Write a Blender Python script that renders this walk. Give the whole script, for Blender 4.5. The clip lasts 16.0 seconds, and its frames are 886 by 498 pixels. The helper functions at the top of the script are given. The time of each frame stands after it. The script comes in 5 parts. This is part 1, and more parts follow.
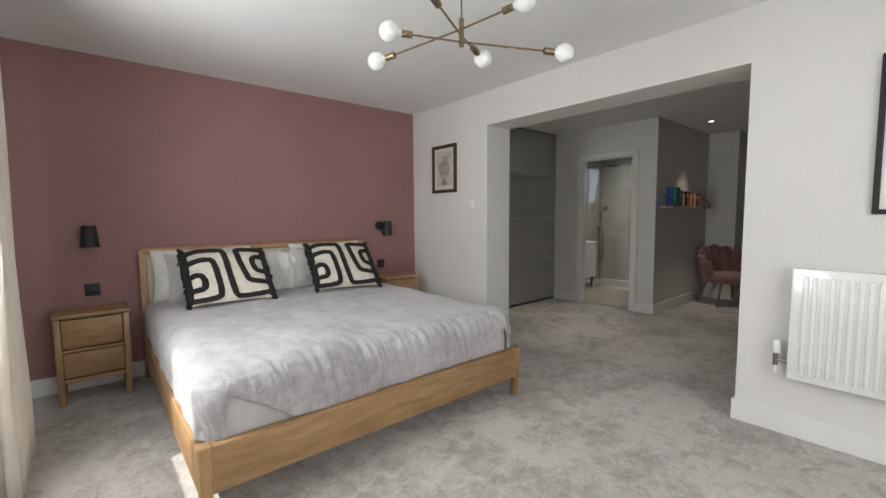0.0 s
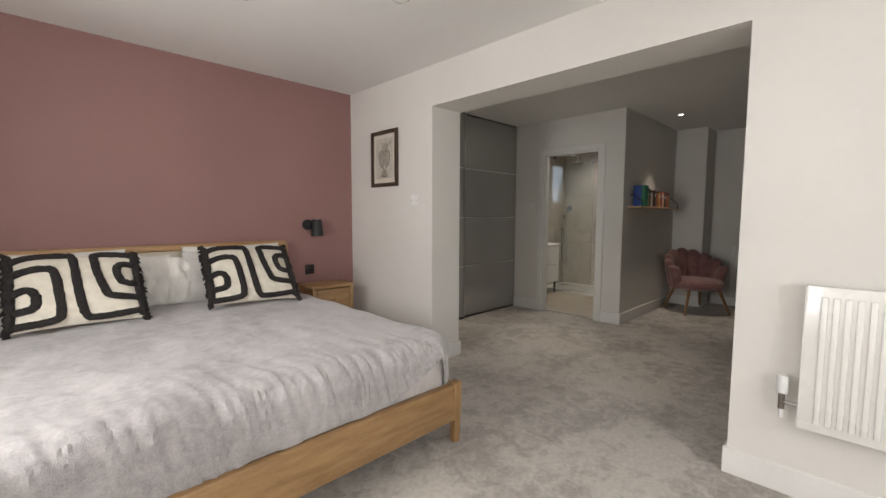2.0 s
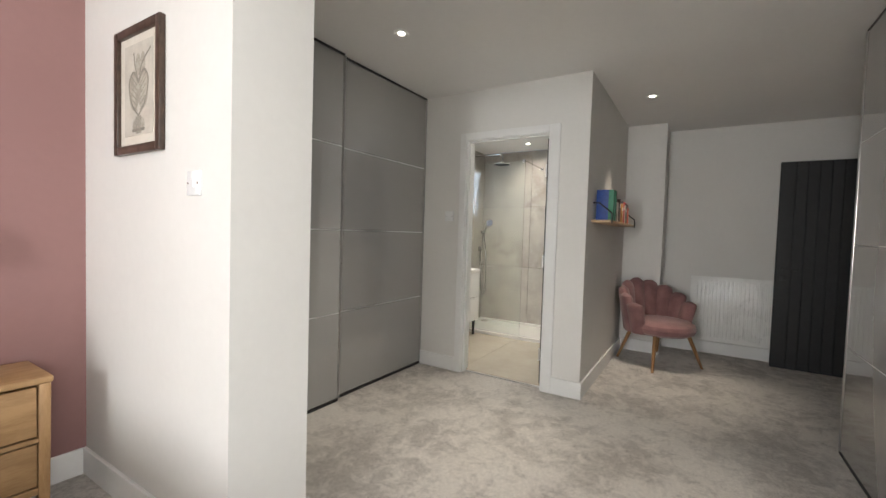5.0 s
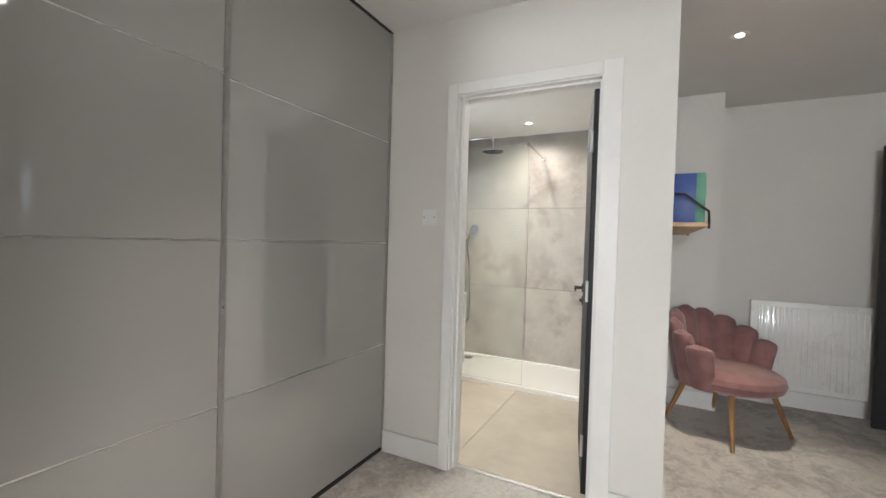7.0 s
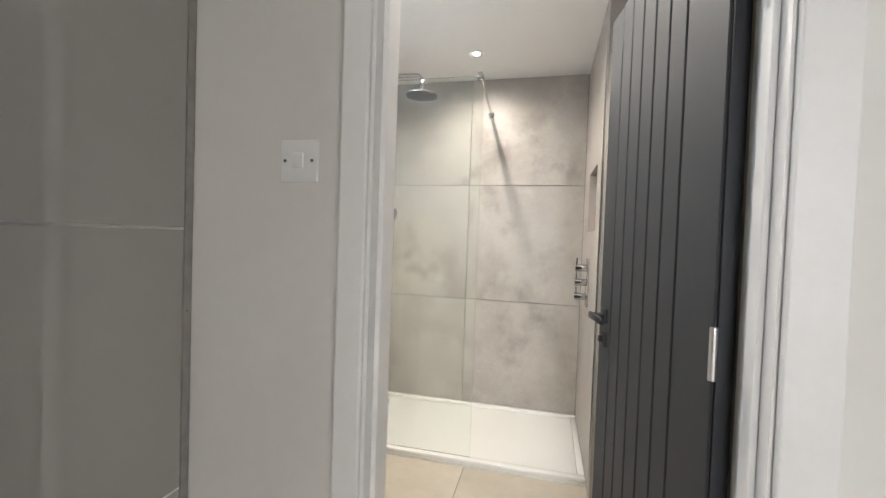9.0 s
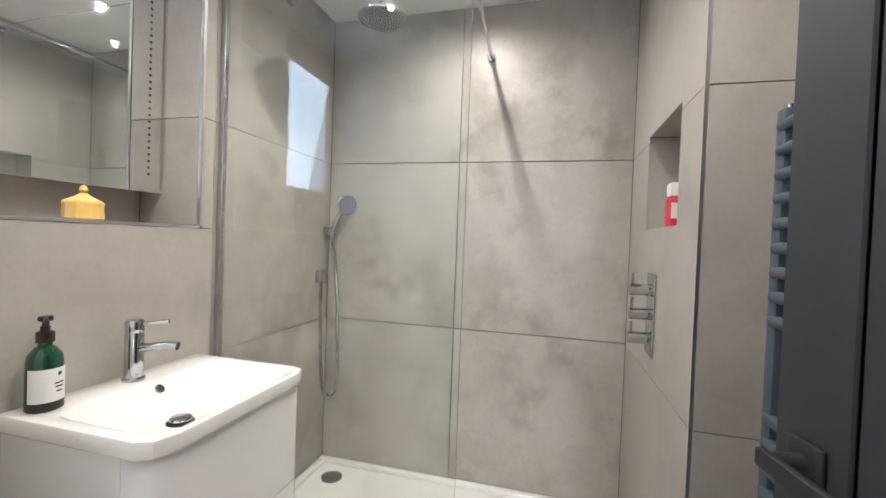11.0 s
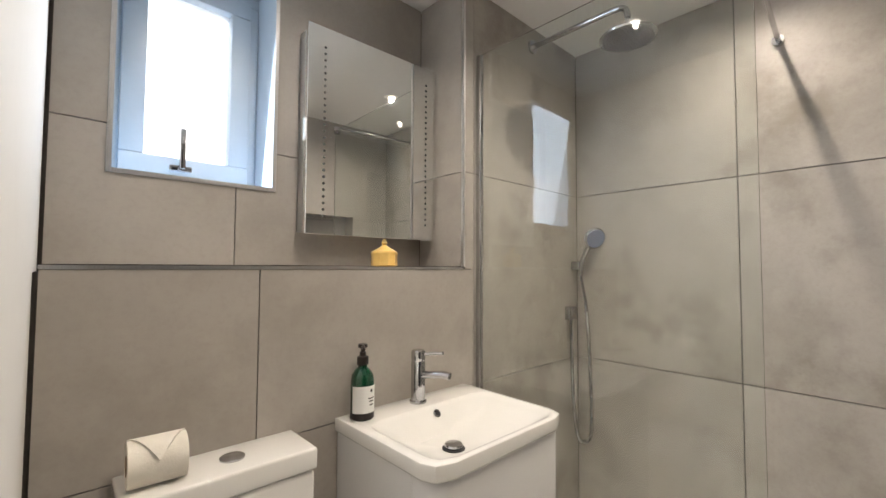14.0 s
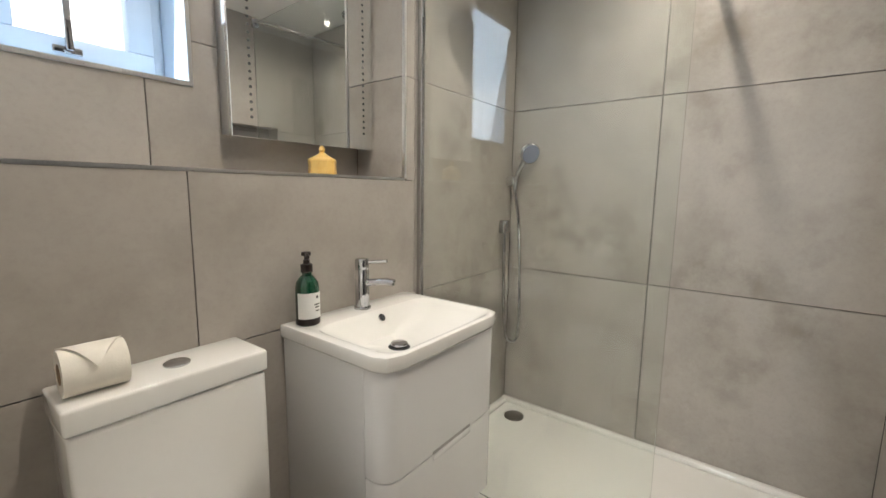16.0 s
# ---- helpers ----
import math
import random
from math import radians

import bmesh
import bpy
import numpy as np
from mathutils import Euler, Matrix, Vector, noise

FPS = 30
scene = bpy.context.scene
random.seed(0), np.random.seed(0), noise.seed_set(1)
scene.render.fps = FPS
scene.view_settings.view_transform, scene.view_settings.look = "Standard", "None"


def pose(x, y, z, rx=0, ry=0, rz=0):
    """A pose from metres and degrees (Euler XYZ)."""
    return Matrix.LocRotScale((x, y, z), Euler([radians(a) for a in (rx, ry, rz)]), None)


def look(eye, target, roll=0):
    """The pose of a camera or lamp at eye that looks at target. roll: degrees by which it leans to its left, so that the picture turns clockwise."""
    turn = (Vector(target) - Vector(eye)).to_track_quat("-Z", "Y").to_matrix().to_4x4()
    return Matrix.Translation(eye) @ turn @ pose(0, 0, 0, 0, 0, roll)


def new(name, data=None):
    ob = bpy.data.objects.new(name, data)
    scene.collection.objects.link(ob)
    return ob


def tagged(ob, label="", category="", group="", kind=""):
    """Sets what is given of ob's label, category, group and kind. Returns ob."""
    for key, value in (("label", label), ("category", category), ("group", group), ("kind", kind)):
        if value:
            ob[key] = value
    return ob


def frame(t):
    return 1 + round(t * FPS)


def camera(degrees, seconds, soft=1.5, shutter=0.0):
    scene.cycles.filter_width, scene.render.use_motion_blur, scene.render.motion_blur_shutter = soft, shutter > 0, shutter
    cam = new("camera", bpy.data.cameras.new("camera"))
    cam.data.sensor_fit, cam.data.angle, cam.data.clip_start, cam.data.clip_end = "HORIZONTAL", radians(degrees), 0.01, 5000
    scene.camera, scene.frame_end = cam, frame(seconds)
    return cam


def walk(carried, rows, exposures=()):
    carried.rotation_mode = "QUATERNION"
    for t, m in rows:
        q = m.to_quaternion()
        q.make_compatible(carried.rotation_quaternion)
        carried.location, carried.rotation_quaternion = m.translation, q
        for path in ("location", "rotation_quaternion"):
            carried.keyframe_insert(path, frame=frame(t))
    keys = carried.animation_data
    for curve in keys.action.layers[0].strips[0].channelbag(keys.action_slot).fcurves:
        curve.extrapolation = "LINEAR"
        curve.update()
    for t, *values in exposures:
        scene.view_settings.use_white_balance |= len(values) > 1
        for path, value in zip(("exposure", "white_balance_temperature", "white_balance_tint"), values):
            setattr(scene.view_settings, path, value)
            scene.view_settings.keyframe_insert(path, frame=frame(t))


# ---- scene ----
cam = camera(93.6, 16.0)
PATH = [
    (0, (0.493, 0.147, 1.233), (1.784, 1.667, 1.076), -0.4),
    (0.5, (0.516, 0.151, 1.233), (1.821, 1.657, 1.067), -0.6),
    (1, (0.616, 0.208, 1.227), (1.931, 1.705, 1.053), -0.6),
    (1.5, (0.845, 0.328, 1.227), (2.195, 1.794, 1.059), -0.2),
    (2, (1.095, 0.472, 1.221), (2.501, 1.885, 1.062), 0.2),
    (2.5, (1.365, 0.692, 1.226), (2.831, 2.046, 1.098), 0.7),
    (3, (1.636, 0.899, 1.211), (3.168, 2.18, 1.113), 1.1),
    (3.5, (1.899, 1.125, 1.205), (3.498, 2.323, 1.128), 1.2),
    (4, (2.129, 1.333, 1.216), (3.788, 2.448, 1.148), 1.4),
    (4.2, (2.217, 1.394, 1.214), (3.891, 2.487, 1.138), 1.5),
    (6.5, (3.495, 2.193, 1.194), (5.244, 3.163, 1.153), 1.9),
    (7, (3.764, 2.415, 1.22), (5.549, 3.316, 1.184), 1.7),
    (7.5, (4.045, 2.578, 1.215), (5.867, 3.402, 1.183), 1.6),
    (8, (4.328, 2.752, 1.213), (6.205, 3.442, 1.178), 1.7),
    (10.3, (5.695, 3.112, 1.186), (7.654, 3.506, 1.116), 2.2),
    (10.5, (5.758, 3.109, 1.19), (7.713, 3.526, 1.122), 2.3),
    (11, (5.925, 3.099, 1.198), (7.86, 3.606, 1.159), 2.1),
    (11.5, (6.042, 3.091, 1.208), (7.933, 3.742, 1.228), 1.8),
    (12, (6.058, 3.099, 1.213), (7.861, 3.957, 1.313), 1.4),
    (12.5, (6.03, 3.121, 1.217), (7.72, 4.178, 1.381), 0.9),
    (13, (5.995, 3.13, 1.222), (7.539, 4.388, 1.409), 0.6),
    (13.5, (5.959, 3.14, 1.223), (7.383, 4.535, 1.385), 0.4),
    (14, (5.943, 3.151, 1.219), (7.306, 4.612, 1.305), 0.3),
    (14.5, (5.933, 3.161, 1.208), (7.305, 4.617, 1.196), 0.3),
    (15, (5.93, 3.167, 1.196), (7.349, 4.57, 1.075), 0.3),
    (15.5, (5.923, 3.172, 1.187), (7.411, 4.489, 0.959), 0.5),
    (16, (5.908, 3.178, 1.173), (7.485, 4.376, 0.897), 0.8),
]
EXPOSURES = [(0.0, 0.15, 6100, 7), (1.5, 0.25, 6400, 9), (2.5, 0.48, 6650, 10), (3.5, 0.87, 6700, 9), (4.0, 1.09, 6550, 8), (6.5, 1.81, 6120, 8), (8.0, 1.94, 6070, 9), (10.3, 1.63, 6200, 10), (11.5, 1.52, 5670, 9), (12.0, 1.44, 5670, 8), (12.5, 1.37, 5910, 9), (13.0, 1.3, 6450, 11), (13.5, 1.22, 6650, 13), (14.0, 1.15, 6550, 12), (15.0, 1.12, 6500, 11), (16.0, 1.14, 6300, 9)]
walk(cam, [(t, look(eye, target, roll)) for t, eye, target, roll in PATH], EXPOSURES)

# ---- light ----
SUN_WAY = Vector((1.0, 0.12, -1.33)).normalized()
world = bpy.data.worlds.new("sky")
scene.world = world
world.use_nodes = True
wt = world.node_tree
sky = wt.nodes.new("ShaderNodeTexSky")
sky.sky_type, sky.sun_disc = "NISHITA", False
sky.sun_elevation = math.asin(-SUN_WAY.z)
sky.sun_rotation = math.atan2(-SUN_WAY.x, -SUN_WAY.y)
wt.links.new(sky.outputs[0], wt.nodes["Background"].inputs["Color"])
wt.nodes["Background"].inputs["Strength"].default_value = 0.055


def lamp(name, kind, energy, color, where, target=None, **keys):
    data = bpy.data.lights.new(name, kind)
    data.energy, data.color = energy, color
    for k, v in keys.items():
        if k == "size":
            data.size = v
        if k == "size_y":
            data.shape, data.size_y = "RECTANGLE", v
        if k == "radius":
            data.shadow_soft_size = v
        if k == "cone":
            data.spot_size = radians(v)
        if k == "blend":
            data.spot_blend = v
        if k == "angle":
            data.angle = radians(v)
    ob = new(name, data)
    ob.matrix_world = look(where, target or (where[0], where[1] + 0.0001, where[2] - 1))
    return ob


BACK_Y = -1.25
DAY = (1.0, 0.985, 0.975)
WARM = (1.0, 0.86, 0.70)
lamp("sun", "SUN", 5.0, (1.0, 0.93, 0.82), (-6, 1, 9), Vector((-6, 1, 9)) + SUN_WAY, angle=0.5)
# added area lamps push daylight in at the windows; the back window is unseen
lamp("window_light", "AREA", 7, DAY, (-0.05, -0.1, 1.5), (3, -0.1, -0.3), size=1.6, size_y=1.1)
lamp("window_light", "AREA", 33, DAY, (-0.05, 2.25, 1.5), (3, 2.25, 1.0), size=0.65, size_y=1.0)
lamp("window_light", "AREA", 32, DAY, (1.5, BACK_Y + 0.02, 1.45), (1.5, 3, -0.4), size=1.9, size_y=1.0)
lamp("window_light", "AREA", 2.2, (0.72, 0.85, 1.0), (6.24, 4.52, 1.80), (6.24, 3.0, 1.5), size=0.39, size_y=0.64)
DOWNLIGHTS = [(4.66, 3.23, 2.403), (4.66, 2.01, 2.403), (6.545, 2.03, 2.403)]
BATH_LIGHTS = [(7.47, 3.455, 2.31), (6.48, 3.885, 2.31), (6.48, 3.1, 2.31)]
for p, power in zip(DOWNLIGHTS, (26, 26, 38)):
    lamp("downlight_beam", "SPOT", power, WARM, (p[0], p[1], p[2] - 0.02), radius=0.05, cone=58, blend=1.0)
for p, power, cone in zip(BATH_LIGHTS, (13, 11, 18), (166, 150, 150)):
    lamp("downlight_beam", "SPOT", power, (1.0, 0.90, 0.77), (p[0], p[1], p[2] - 0.02), radius=0.012, cone=cone, blend=0.95)


# ---- materials ----
def mat(name, c1, c2=None, rough=0.5, metal=0.0, scale=6.0, fine=60.0, bump=0.0, bscale=120.0, rand=0.0, coat=0.0,
        sheen=0.0, stretch=(1, 1, 1), contrast=0.5, rvar=0.06, dist=0.002):
    m = bpy.data.materials.new(name)
    m.use_nodes = True
    t = m.node_tree
    b = t.nodes["Principled BSDF"]
    N, L = t.nodes.new, t.links.new
    tc, mp = N("ShaderNodeTexCoord"), N("ShaderNodeMapping")
    mp.inputs["Scale"].default_value = stretch
    L(tc.outputs["Object"], mp.inputs["Vector"])
    info = N("ShaderNodeObjectInfo")
    off = N("ShaderNodeVectorMath")
    off.operation = "ADD"
    com = N("ShaderNodeCombineXYZ")
    mul = N("ShaderNodeMath")
    mul.operation = "MULTIPLY"
    mul.inputs[1].default_value = 37.0 if rand else 0.0
    L(info.outputs["Random"], mul.inputs[0])
    L(mul.outputs[0], com.inputs[0])
    L(mul.outputs[0], com.inputs[1])
    L(mp.outputs[0], off.inputs[0])
    L(com.outputs[0], off.inputs[1])
    n1, n2 = N("ShaderNodeTexNoise"), N("ShaderNodeTexNoise")
    n1.inputs["Scale"].default_value, n1.inputs["Detail"].default_value = scale, 6
    n2.inputs["Scale"].default_value, n2.inputs["Detail"].default_value = fine, 3
    L(off.outputs[0], n1.inputs["Vector"])
    L(off.outputs[0], n2.inputs["Vector"])
    add = N("ShaderNodeMath")
    add.operation = "MULTIPLY_ADD"
    add.inputs[1].default_value = 0.35
    L(n2.outputs["Fac"], add.inputs[0])
    L(n1.outputs["Fac"], add.inputs[2])
    ramp = N("ShaderNodeMapRange")
    ramp.inputs["From Min"].default_value = 0.675 - 0.3 * contrast
    ramp.inputs["From Max"].default_value = 0.675 + 0.3 * contrast
    L(add.outputs[0], ramp.inputs["Value"])
    mix = N("ShaderNodeMix")
    mix.data_type = "RGBA"
    c2 = c2 or tuple(c * 0.93 for c in c1)
    mix.inputs[6].default_value, mix.inputs[7].default_value = (*c1, 1), (*c2, 1)
    L(ramp.outputs[0], mix.inputs[0])
    col = mix.outputs[2]
    if rand:
        hsv, mr = N("ShaderNodeHueSaturation"), N("ShaderNodeMapRange")
        mr.inputs["To Min"].default_value, mr.inputs["To Max"].default_value = 1 - rand, 1 + rand
        L(info.outputs["Random"], mr.inputs["Value"])
        L(mr.outputs[0], hsv.inputs["Value"])
        L(col, hsv.inputs["Color"])
        col = hsv.outputs[0]
    L(col, b.inputs["Base Color"])
    rr = N("ShaderNodeMapRange")
    rr.inputs["To Min"].default_value, rr.inputs["To Max"].default_value = max(0.02, rough - rvar), min(1, rough + rvar)
    L(n1.outputs["Fac"], rr.inputs["Value"])
    L(rr.outputs[0], b.inputs["Roughness"])
    b.inputs["Metallic"].default_value = metal
    b.inputs["Coat Weight"].default_value = coat
    b.inputs["Coat Roughness"].default_value = 0.05
    b.inputs["Sheen Weight"].default_value = sheen
    if bump:
        n3, bu = N("ShaderNodeTexNoise"), N("ShaderNodeBump")
        n3.inputs["Scale"].default_value, n3.inputs["Detail"].default_value = bscale, 4
        L(off.outputs[0], n3.inputs["Vector"])
        bu.inputs["Strength"].default_value, bu.inputs["Distance"].default_value = bump, dist
        L(n3.outputs["Fac"], bu.inputs["Height"])
        L(bu.outputs[0], b.inputs["Normal"])
    return m


def pile(name, c1, c2, scale, soft, fine, depth):
    """A brushed pile: irregular patches of light and dark nap over a fine tuft."""
    m = bpy.data.materials.new(name)
    m.use_nodes = True
    t = m.node_tree
    b = t.nodes["Principled BSDF"]
    N, L = t.nodes.new, t.links.new
    tc = N("ShaderNodeTexCoord")

    def fbm(sc, detail, rough, distort):
        n = N("ShaderNodeTexNoise")
        n.inputs["Scale"].default_value, n.inputs["Detail"].default_value = sc, detail
        n.inputs["Roughness"].default_value, n.inputs["Distortion"].default_value = rough, distort
        L(tc.outputs["Object"], n.inputs["Vector"])
        return n.outputs["Fac"]

    def calc(op, a, c, d=None):
        n = N("ShaderNodeMath")
        n.operation = op
        for i, v in enumerate((a, c, d)):
            if v is None:
                continue
            if isinstance(v, (int, float)):
                n.inputs[i].default_value = v
            else:
                L(v, n.inputs[i])
        return n.outputs[0]

    def span(v, lo, hi):
        n = N("ShaderNodeMapRange")
        n.inputs["From Min"].default_value, n.inputs["From Max"].default_value = lo, hi
        L(v, n.inputs["Value"])
        return n.outputs[0]

    patch = fbm(scale, 12, 0.74, 0.55)
    broad = fbm(scale * 0.22, 3, 0.5, 0.5)
    tuft = fbm(fine, 3, 0.7, 0)
    fleck = fbm(scale * 4.5, 5, 0.7, 0.3)
    level = calc("MULTIPLY_ADD", broad, 0.6, patch)
    streak = span(level, 0.77 - soft - 0.03, 0.77 + soft + 0.03)
    mixed = calc("MULTIPLY_ADD", span(tuft, 0.36, 0.64), 0.26, calc("MULTIPLY_ADD", span(fleck, 0.34, 0.66), 0.26, calc("MULTIPLY_ADD", streak, 0.40, 0.04)))
    mix = N("ShaderNodeMix")
    mix.data_type = "RGBA"
    mix.inputs[6].default_value, mix.inputs[7].default_value = (*c2, 1), (*c1, 1)
    L(mixed, mix.inputs[0])
    L(mix.outputs[2], b.inputs["Base Color"])
    b.inputs["Roughness"].default_value = 0.95
    b.inputs["Sheen Weight"].default_value = 0.25
    bu = N("ShaderNodeBump")
    bu.inputs["Strength"].default_value, bu.inputs["Distance"].default_value = 0.8, depth
    L(calc("MULTIPLY_ADD", streak, 0.5, tuft), bu.inputs["Height"])
    L(bu.outputs[0], b.inputs["Normal"])
    return m


def stone(name, light, mid, dark, rough, stain, wear, relief):
    """Cement-look tile: pale clouds, thin smudges of darker cement gathered in places, and a fine speckle."""
    m = bpy.data.materials.new(name)
    m.use_nodes = True
    t = m.node_tree
    b = t.nodes["Principled BSDF"]
    N, L = t.nodes.new, t.links.new
    tc, info, com, off, mul = N("ShaderNodeTexCoord"), N("ShaderNodeObjectInfo"), N("ShaderNodeCombineXYZ"), N("ShaderNodeVectorMath"), N("ShaderNodeMath")
    mul.operation, off.operation = "MULTIPLY", "ADD"
    mul.inputs[1].default_value = 31.0
    L(info.outputs["Random"], mul.inputs[0])
    for k in range(3):
        L(mul.outputs[0], com.inputs[k])
    L(tc.outputs["Object"], off.inputs[0])
    L(com.outputs[0], off.inputs[1])

    def fbm(sc, detail, rg, distort, lo, hi):
        n, r = N("ShaderNodeTexNoise"), N("ShaderNodeMapRange")
        n.inputs["Scale"].default_value, n.inputs["Detail"].default_value = sc, detail
        n.inputs["Roughness"].default_value, n.inputs["Distortion"].default_value = rg, distort
        L(off.outputs[0], n.inputs["Vector"])
        L(n.outputs["Fac"], r.inputs["Value"])
        r.interpolation_type = "SMOOTHSTEP"
        r.inputs["From Min"].default_value, r.inputs["From Max"].default_value = lo, hi
        return r.outputs[0]

    def times(a, c):
        n = N("ShaderNodeMath")
        n.operation = "MULTIPLY"
        L(a, n.inputs[0])
        if isinstance(c, float):
            n.inputs[1].default_value = c
        else:
            L(c, n.inputs[1])
        return n.outputs[0]

    def blend(fac, a, c):
        n = N("ShaderNodeMix")
        n.data_type = "RGBA"
        L(fac, n.inputs[0])
        for i, v in ((6, a), (7, c)):
            if isinstance(v, tuple):
                n.inputs[i].default_value = (*v, 1)
            else:
                L(v, n.inputs[i])
        return n.outputs[2]

    cloud = fbm(2.4, 8, 0.64, 0.1, 0.30, 0.70)
    smudge = times(fbm(5.0, 7, 0.62, 0.0, 0.40, 0.68), fbm(1.9, 4, 0.55, 0.0, 0.42, 0.61))
    pale = times(fbm(8.0, 10, 0.72, 0.0, 0.46, 0.68), fbm(2.6, 4, 0.55, 0.0, 0.46, 0.64))
    speck = fbm(70.0, 4, 0.7, 0.0, 0.42, 0.72)
    col = blend(cloud, mid, light)
    col = blend(times(smudge, stain), col, dark)
    col = blend(times(pale, wear), col, tuple(min(0.8, c * 1.22) for c in light))
    col = blend(times(speck, 0.13), col, dark)
    L(col, b.inputs["Base Color"])
    rr = N("ShaderNodeMapRange")
    rr.inputs["To Min"].default_value, rr.inputs["To Max"].default_value = rough - 0.07, rough + 0.10
    L(cloud, rr.inputs["Value"])
    L(rr.outputs[0], b.inputs["Roughness"])
    bu = N("ShaderNodeBump")
    bu.inputs["Strength"].default_value, bu.inputs["Distance"].default_value = relief, 0.001
    L(speck, bu.inputs["Height"])
    L(bu.outputs[0], b.inputs["Normal"])
    return m


def glass(name, color=(1, 1, 1), rough=0.0, ior=1.45):
    m = bpy.data.materials.new(name)
    m.use_nodes = True
    b = m.node_tree.nodes["Principled BSDF"]
    b.inputs["Base Color"].default_value = (*color, 1)
    b.inputs["Roughness"].default_value = rough
    b.inputs["Transmission Weight"].default_value = 1.0
    b.inputs["IOR"].default_value = ior
    return m


def glow(name, color, strength):
    m = bpy.data.materials.new(name)
    m.use_nodes = True
    b = m.node_tree.nodes["Principled BSDF"]
    b.inputs["Base Color"].default_value = (*color, 1)
    b.inputs["Emission Color"].default_value = (*color, 1)
    b.inputs["Emission Strength"].default_value = strength
    return m


WHITE = mat("white_wall_paint", (0.715, 0.695, 0.66), (0.685, 0.665, 0.63), 0.75, scale=1.5, fine=30, bump=0.12, bscale=260)
CEIL = mat("ceiling_paint", (0.82, 0.81, 0.79), (0.79, 0.78, 0.76), 0.85, scale=1.2, fine=25, bump=0.08, bscale=200)
MAUVE = mat("mauve_wall_paint", (0.300, 0.163, 0.150), (0.280, 0.152, 0.140), 0.7, scale=1.5, fine=30, bump=0.12, bscale=260)
TRIM = mat("white_satin_paint", (0.78, 0.77, 0.75), (0.74, 0.73, 0.71), 0.38, scale=4, bump=0.04)
CARPET = pile("greige_carpet", (0.93, 0.875, 0.80), (0.28, 0.243, 0.212), 9.5, 0.07, 190, 0.02)
OAK = mat("oak", (0.40, 0.245, 0.115), (0.29, 0.165, 0.07), 0.45, scale=5, fine=45, stretch=(1, 6, 6), bump=0.15, bscale=60, rand=0.08)
OAK_V = mat("oak_upright", (0.40, 0.245, 0.115), (0.29, 0.165, 0.07), 0.45, scale=5, fine=45, stretch=(6, 6, 1), bump=0.15, bscale=60, rand=0.08)
CREAM = mat("cream_linen", (0.66, 0.60, 0.50), (0.58, 0.52, 0.43), 0.9, scale=8, fine=300, bump=0.4, bscale=500, sheen=0.2)
CURTAIN = mat("cream_curtain_cloth", (0.68, 0.61, 0.52), (0.60, 0.53, 0.45), 0.9, scale=6, fine=250, bump=0.4, bscale=500, sheen=0.2)
DUVET = pile("pale_grey_plush", (0.58, 0.56, 0.56), (0.27, 0.253, 0.25), 9.0, 0.08, 210, 0.004)
PILLOW_W = mat("white_cotton", (0.76, 0.74, 0.70), (0.68, 0.66, 0.62), 0.9, scale=5, fine=90, bump=0.4, bscale=22, dist=0.01)
PILLOW_G = mat("grey_cotton", (0.52, 0.50, 0.48), (0.42, 0.40, 0.385), 0.9, scale=5, fine=90, bump=0.4, bscale=26, dist=0.01)
IVORY = mat("ivory_woven_cotton", (0.74, 0.69, 0.59), (0.64, 0.59, 0.50), 0.95, scale=20, fine=300, bump=0.6, bscale=350)
TUFT = mat("black_tufted_wool", (0.012, 0.010, 0.010), (0.03, 0.025, 0.024), 1.0, scale=60, fine=300, bump=1.0, bscale=260, dist=0.006)
BLACK = mat("matt_black_metal", (0.009, 0.009, 0.010), (0.013, 0.013, 0.014), 0.55, scale=20)
BLACK_DOOR = mat("anthracite_paint", (0.017, 0.018, 0.021), (0.022, 0.023, 0.026), 0.6, scale=9, bump=0.08)
BRASS = mat("antique_brass", (0.34, 0.26, 0.165), (0.24, 0.18, 0.11), 0.28, 1.0, scale=30)
OPAL = mat("opal_glass", (0.84, 0.83, 0.80), (0.80, 0.79, 0.76), 0.12, coat=0.6, scale=4)
CHROME = mat("chrome", (0.58, 0.58, 0.59), (0.52, 0.52, 0.53), 0.08, 1.0, scale=14, rvar=0.03)
STEEL = mat("brushed_aluminium", (0.72, 0.71, 0.70), (0.62, 0.61, 0.60), 0.3, 1.0, scale=30, stretch=(20, 20, 1))
GLOSS = mat("grey_back_painted_glass", (0.30, 0.287, 0.272), (0.292, 0.279, 0.264), 0.025, coat=1.0, scale=1.5, rvar=0.005)
GLOSS_EDGE = mat("grey_anodised_profile", (0.36, 0.345, 0.33), (0.31, 0.30, 0.285), 0.3, 0.6, scale=20)
DARK = mat("dark_track", (0.02, 0.018, 0.017), (0.03, 0.028, 0.026), 0.5)
RADIATOR = mat("white_radiator_enamel", (0.80, 0.79, 0.76), (0.77, 0.76, 0.73), 0.28, scale=4, coat=0.3)
PLASTIC = mat("white_plastic", (0.80, 0.80, 0.79), (0.77, 0.77, 0.76), 0.3)
CERAMIC = mat("white_ceramic", (0.82, 0.80, 0.76), (0.80, 0.78, 0.74), 0.08, coat=0.8, scale=2, rvar=0.02)
LACQUER = mat("white_gloss_lacquer", (0.78, 0.77, 0.76), (0.76, 0.75, 0.74), 0.12, coat=0.6, scale=2, rvar=0.03)
TILE = stone("concrete_look_tile", (0.41, 0.375, 0.335), (0.35, 0.317, 0.28), (0.22, 0.193, 0.165), 0.44, 0.30, 0.15, 0.06)
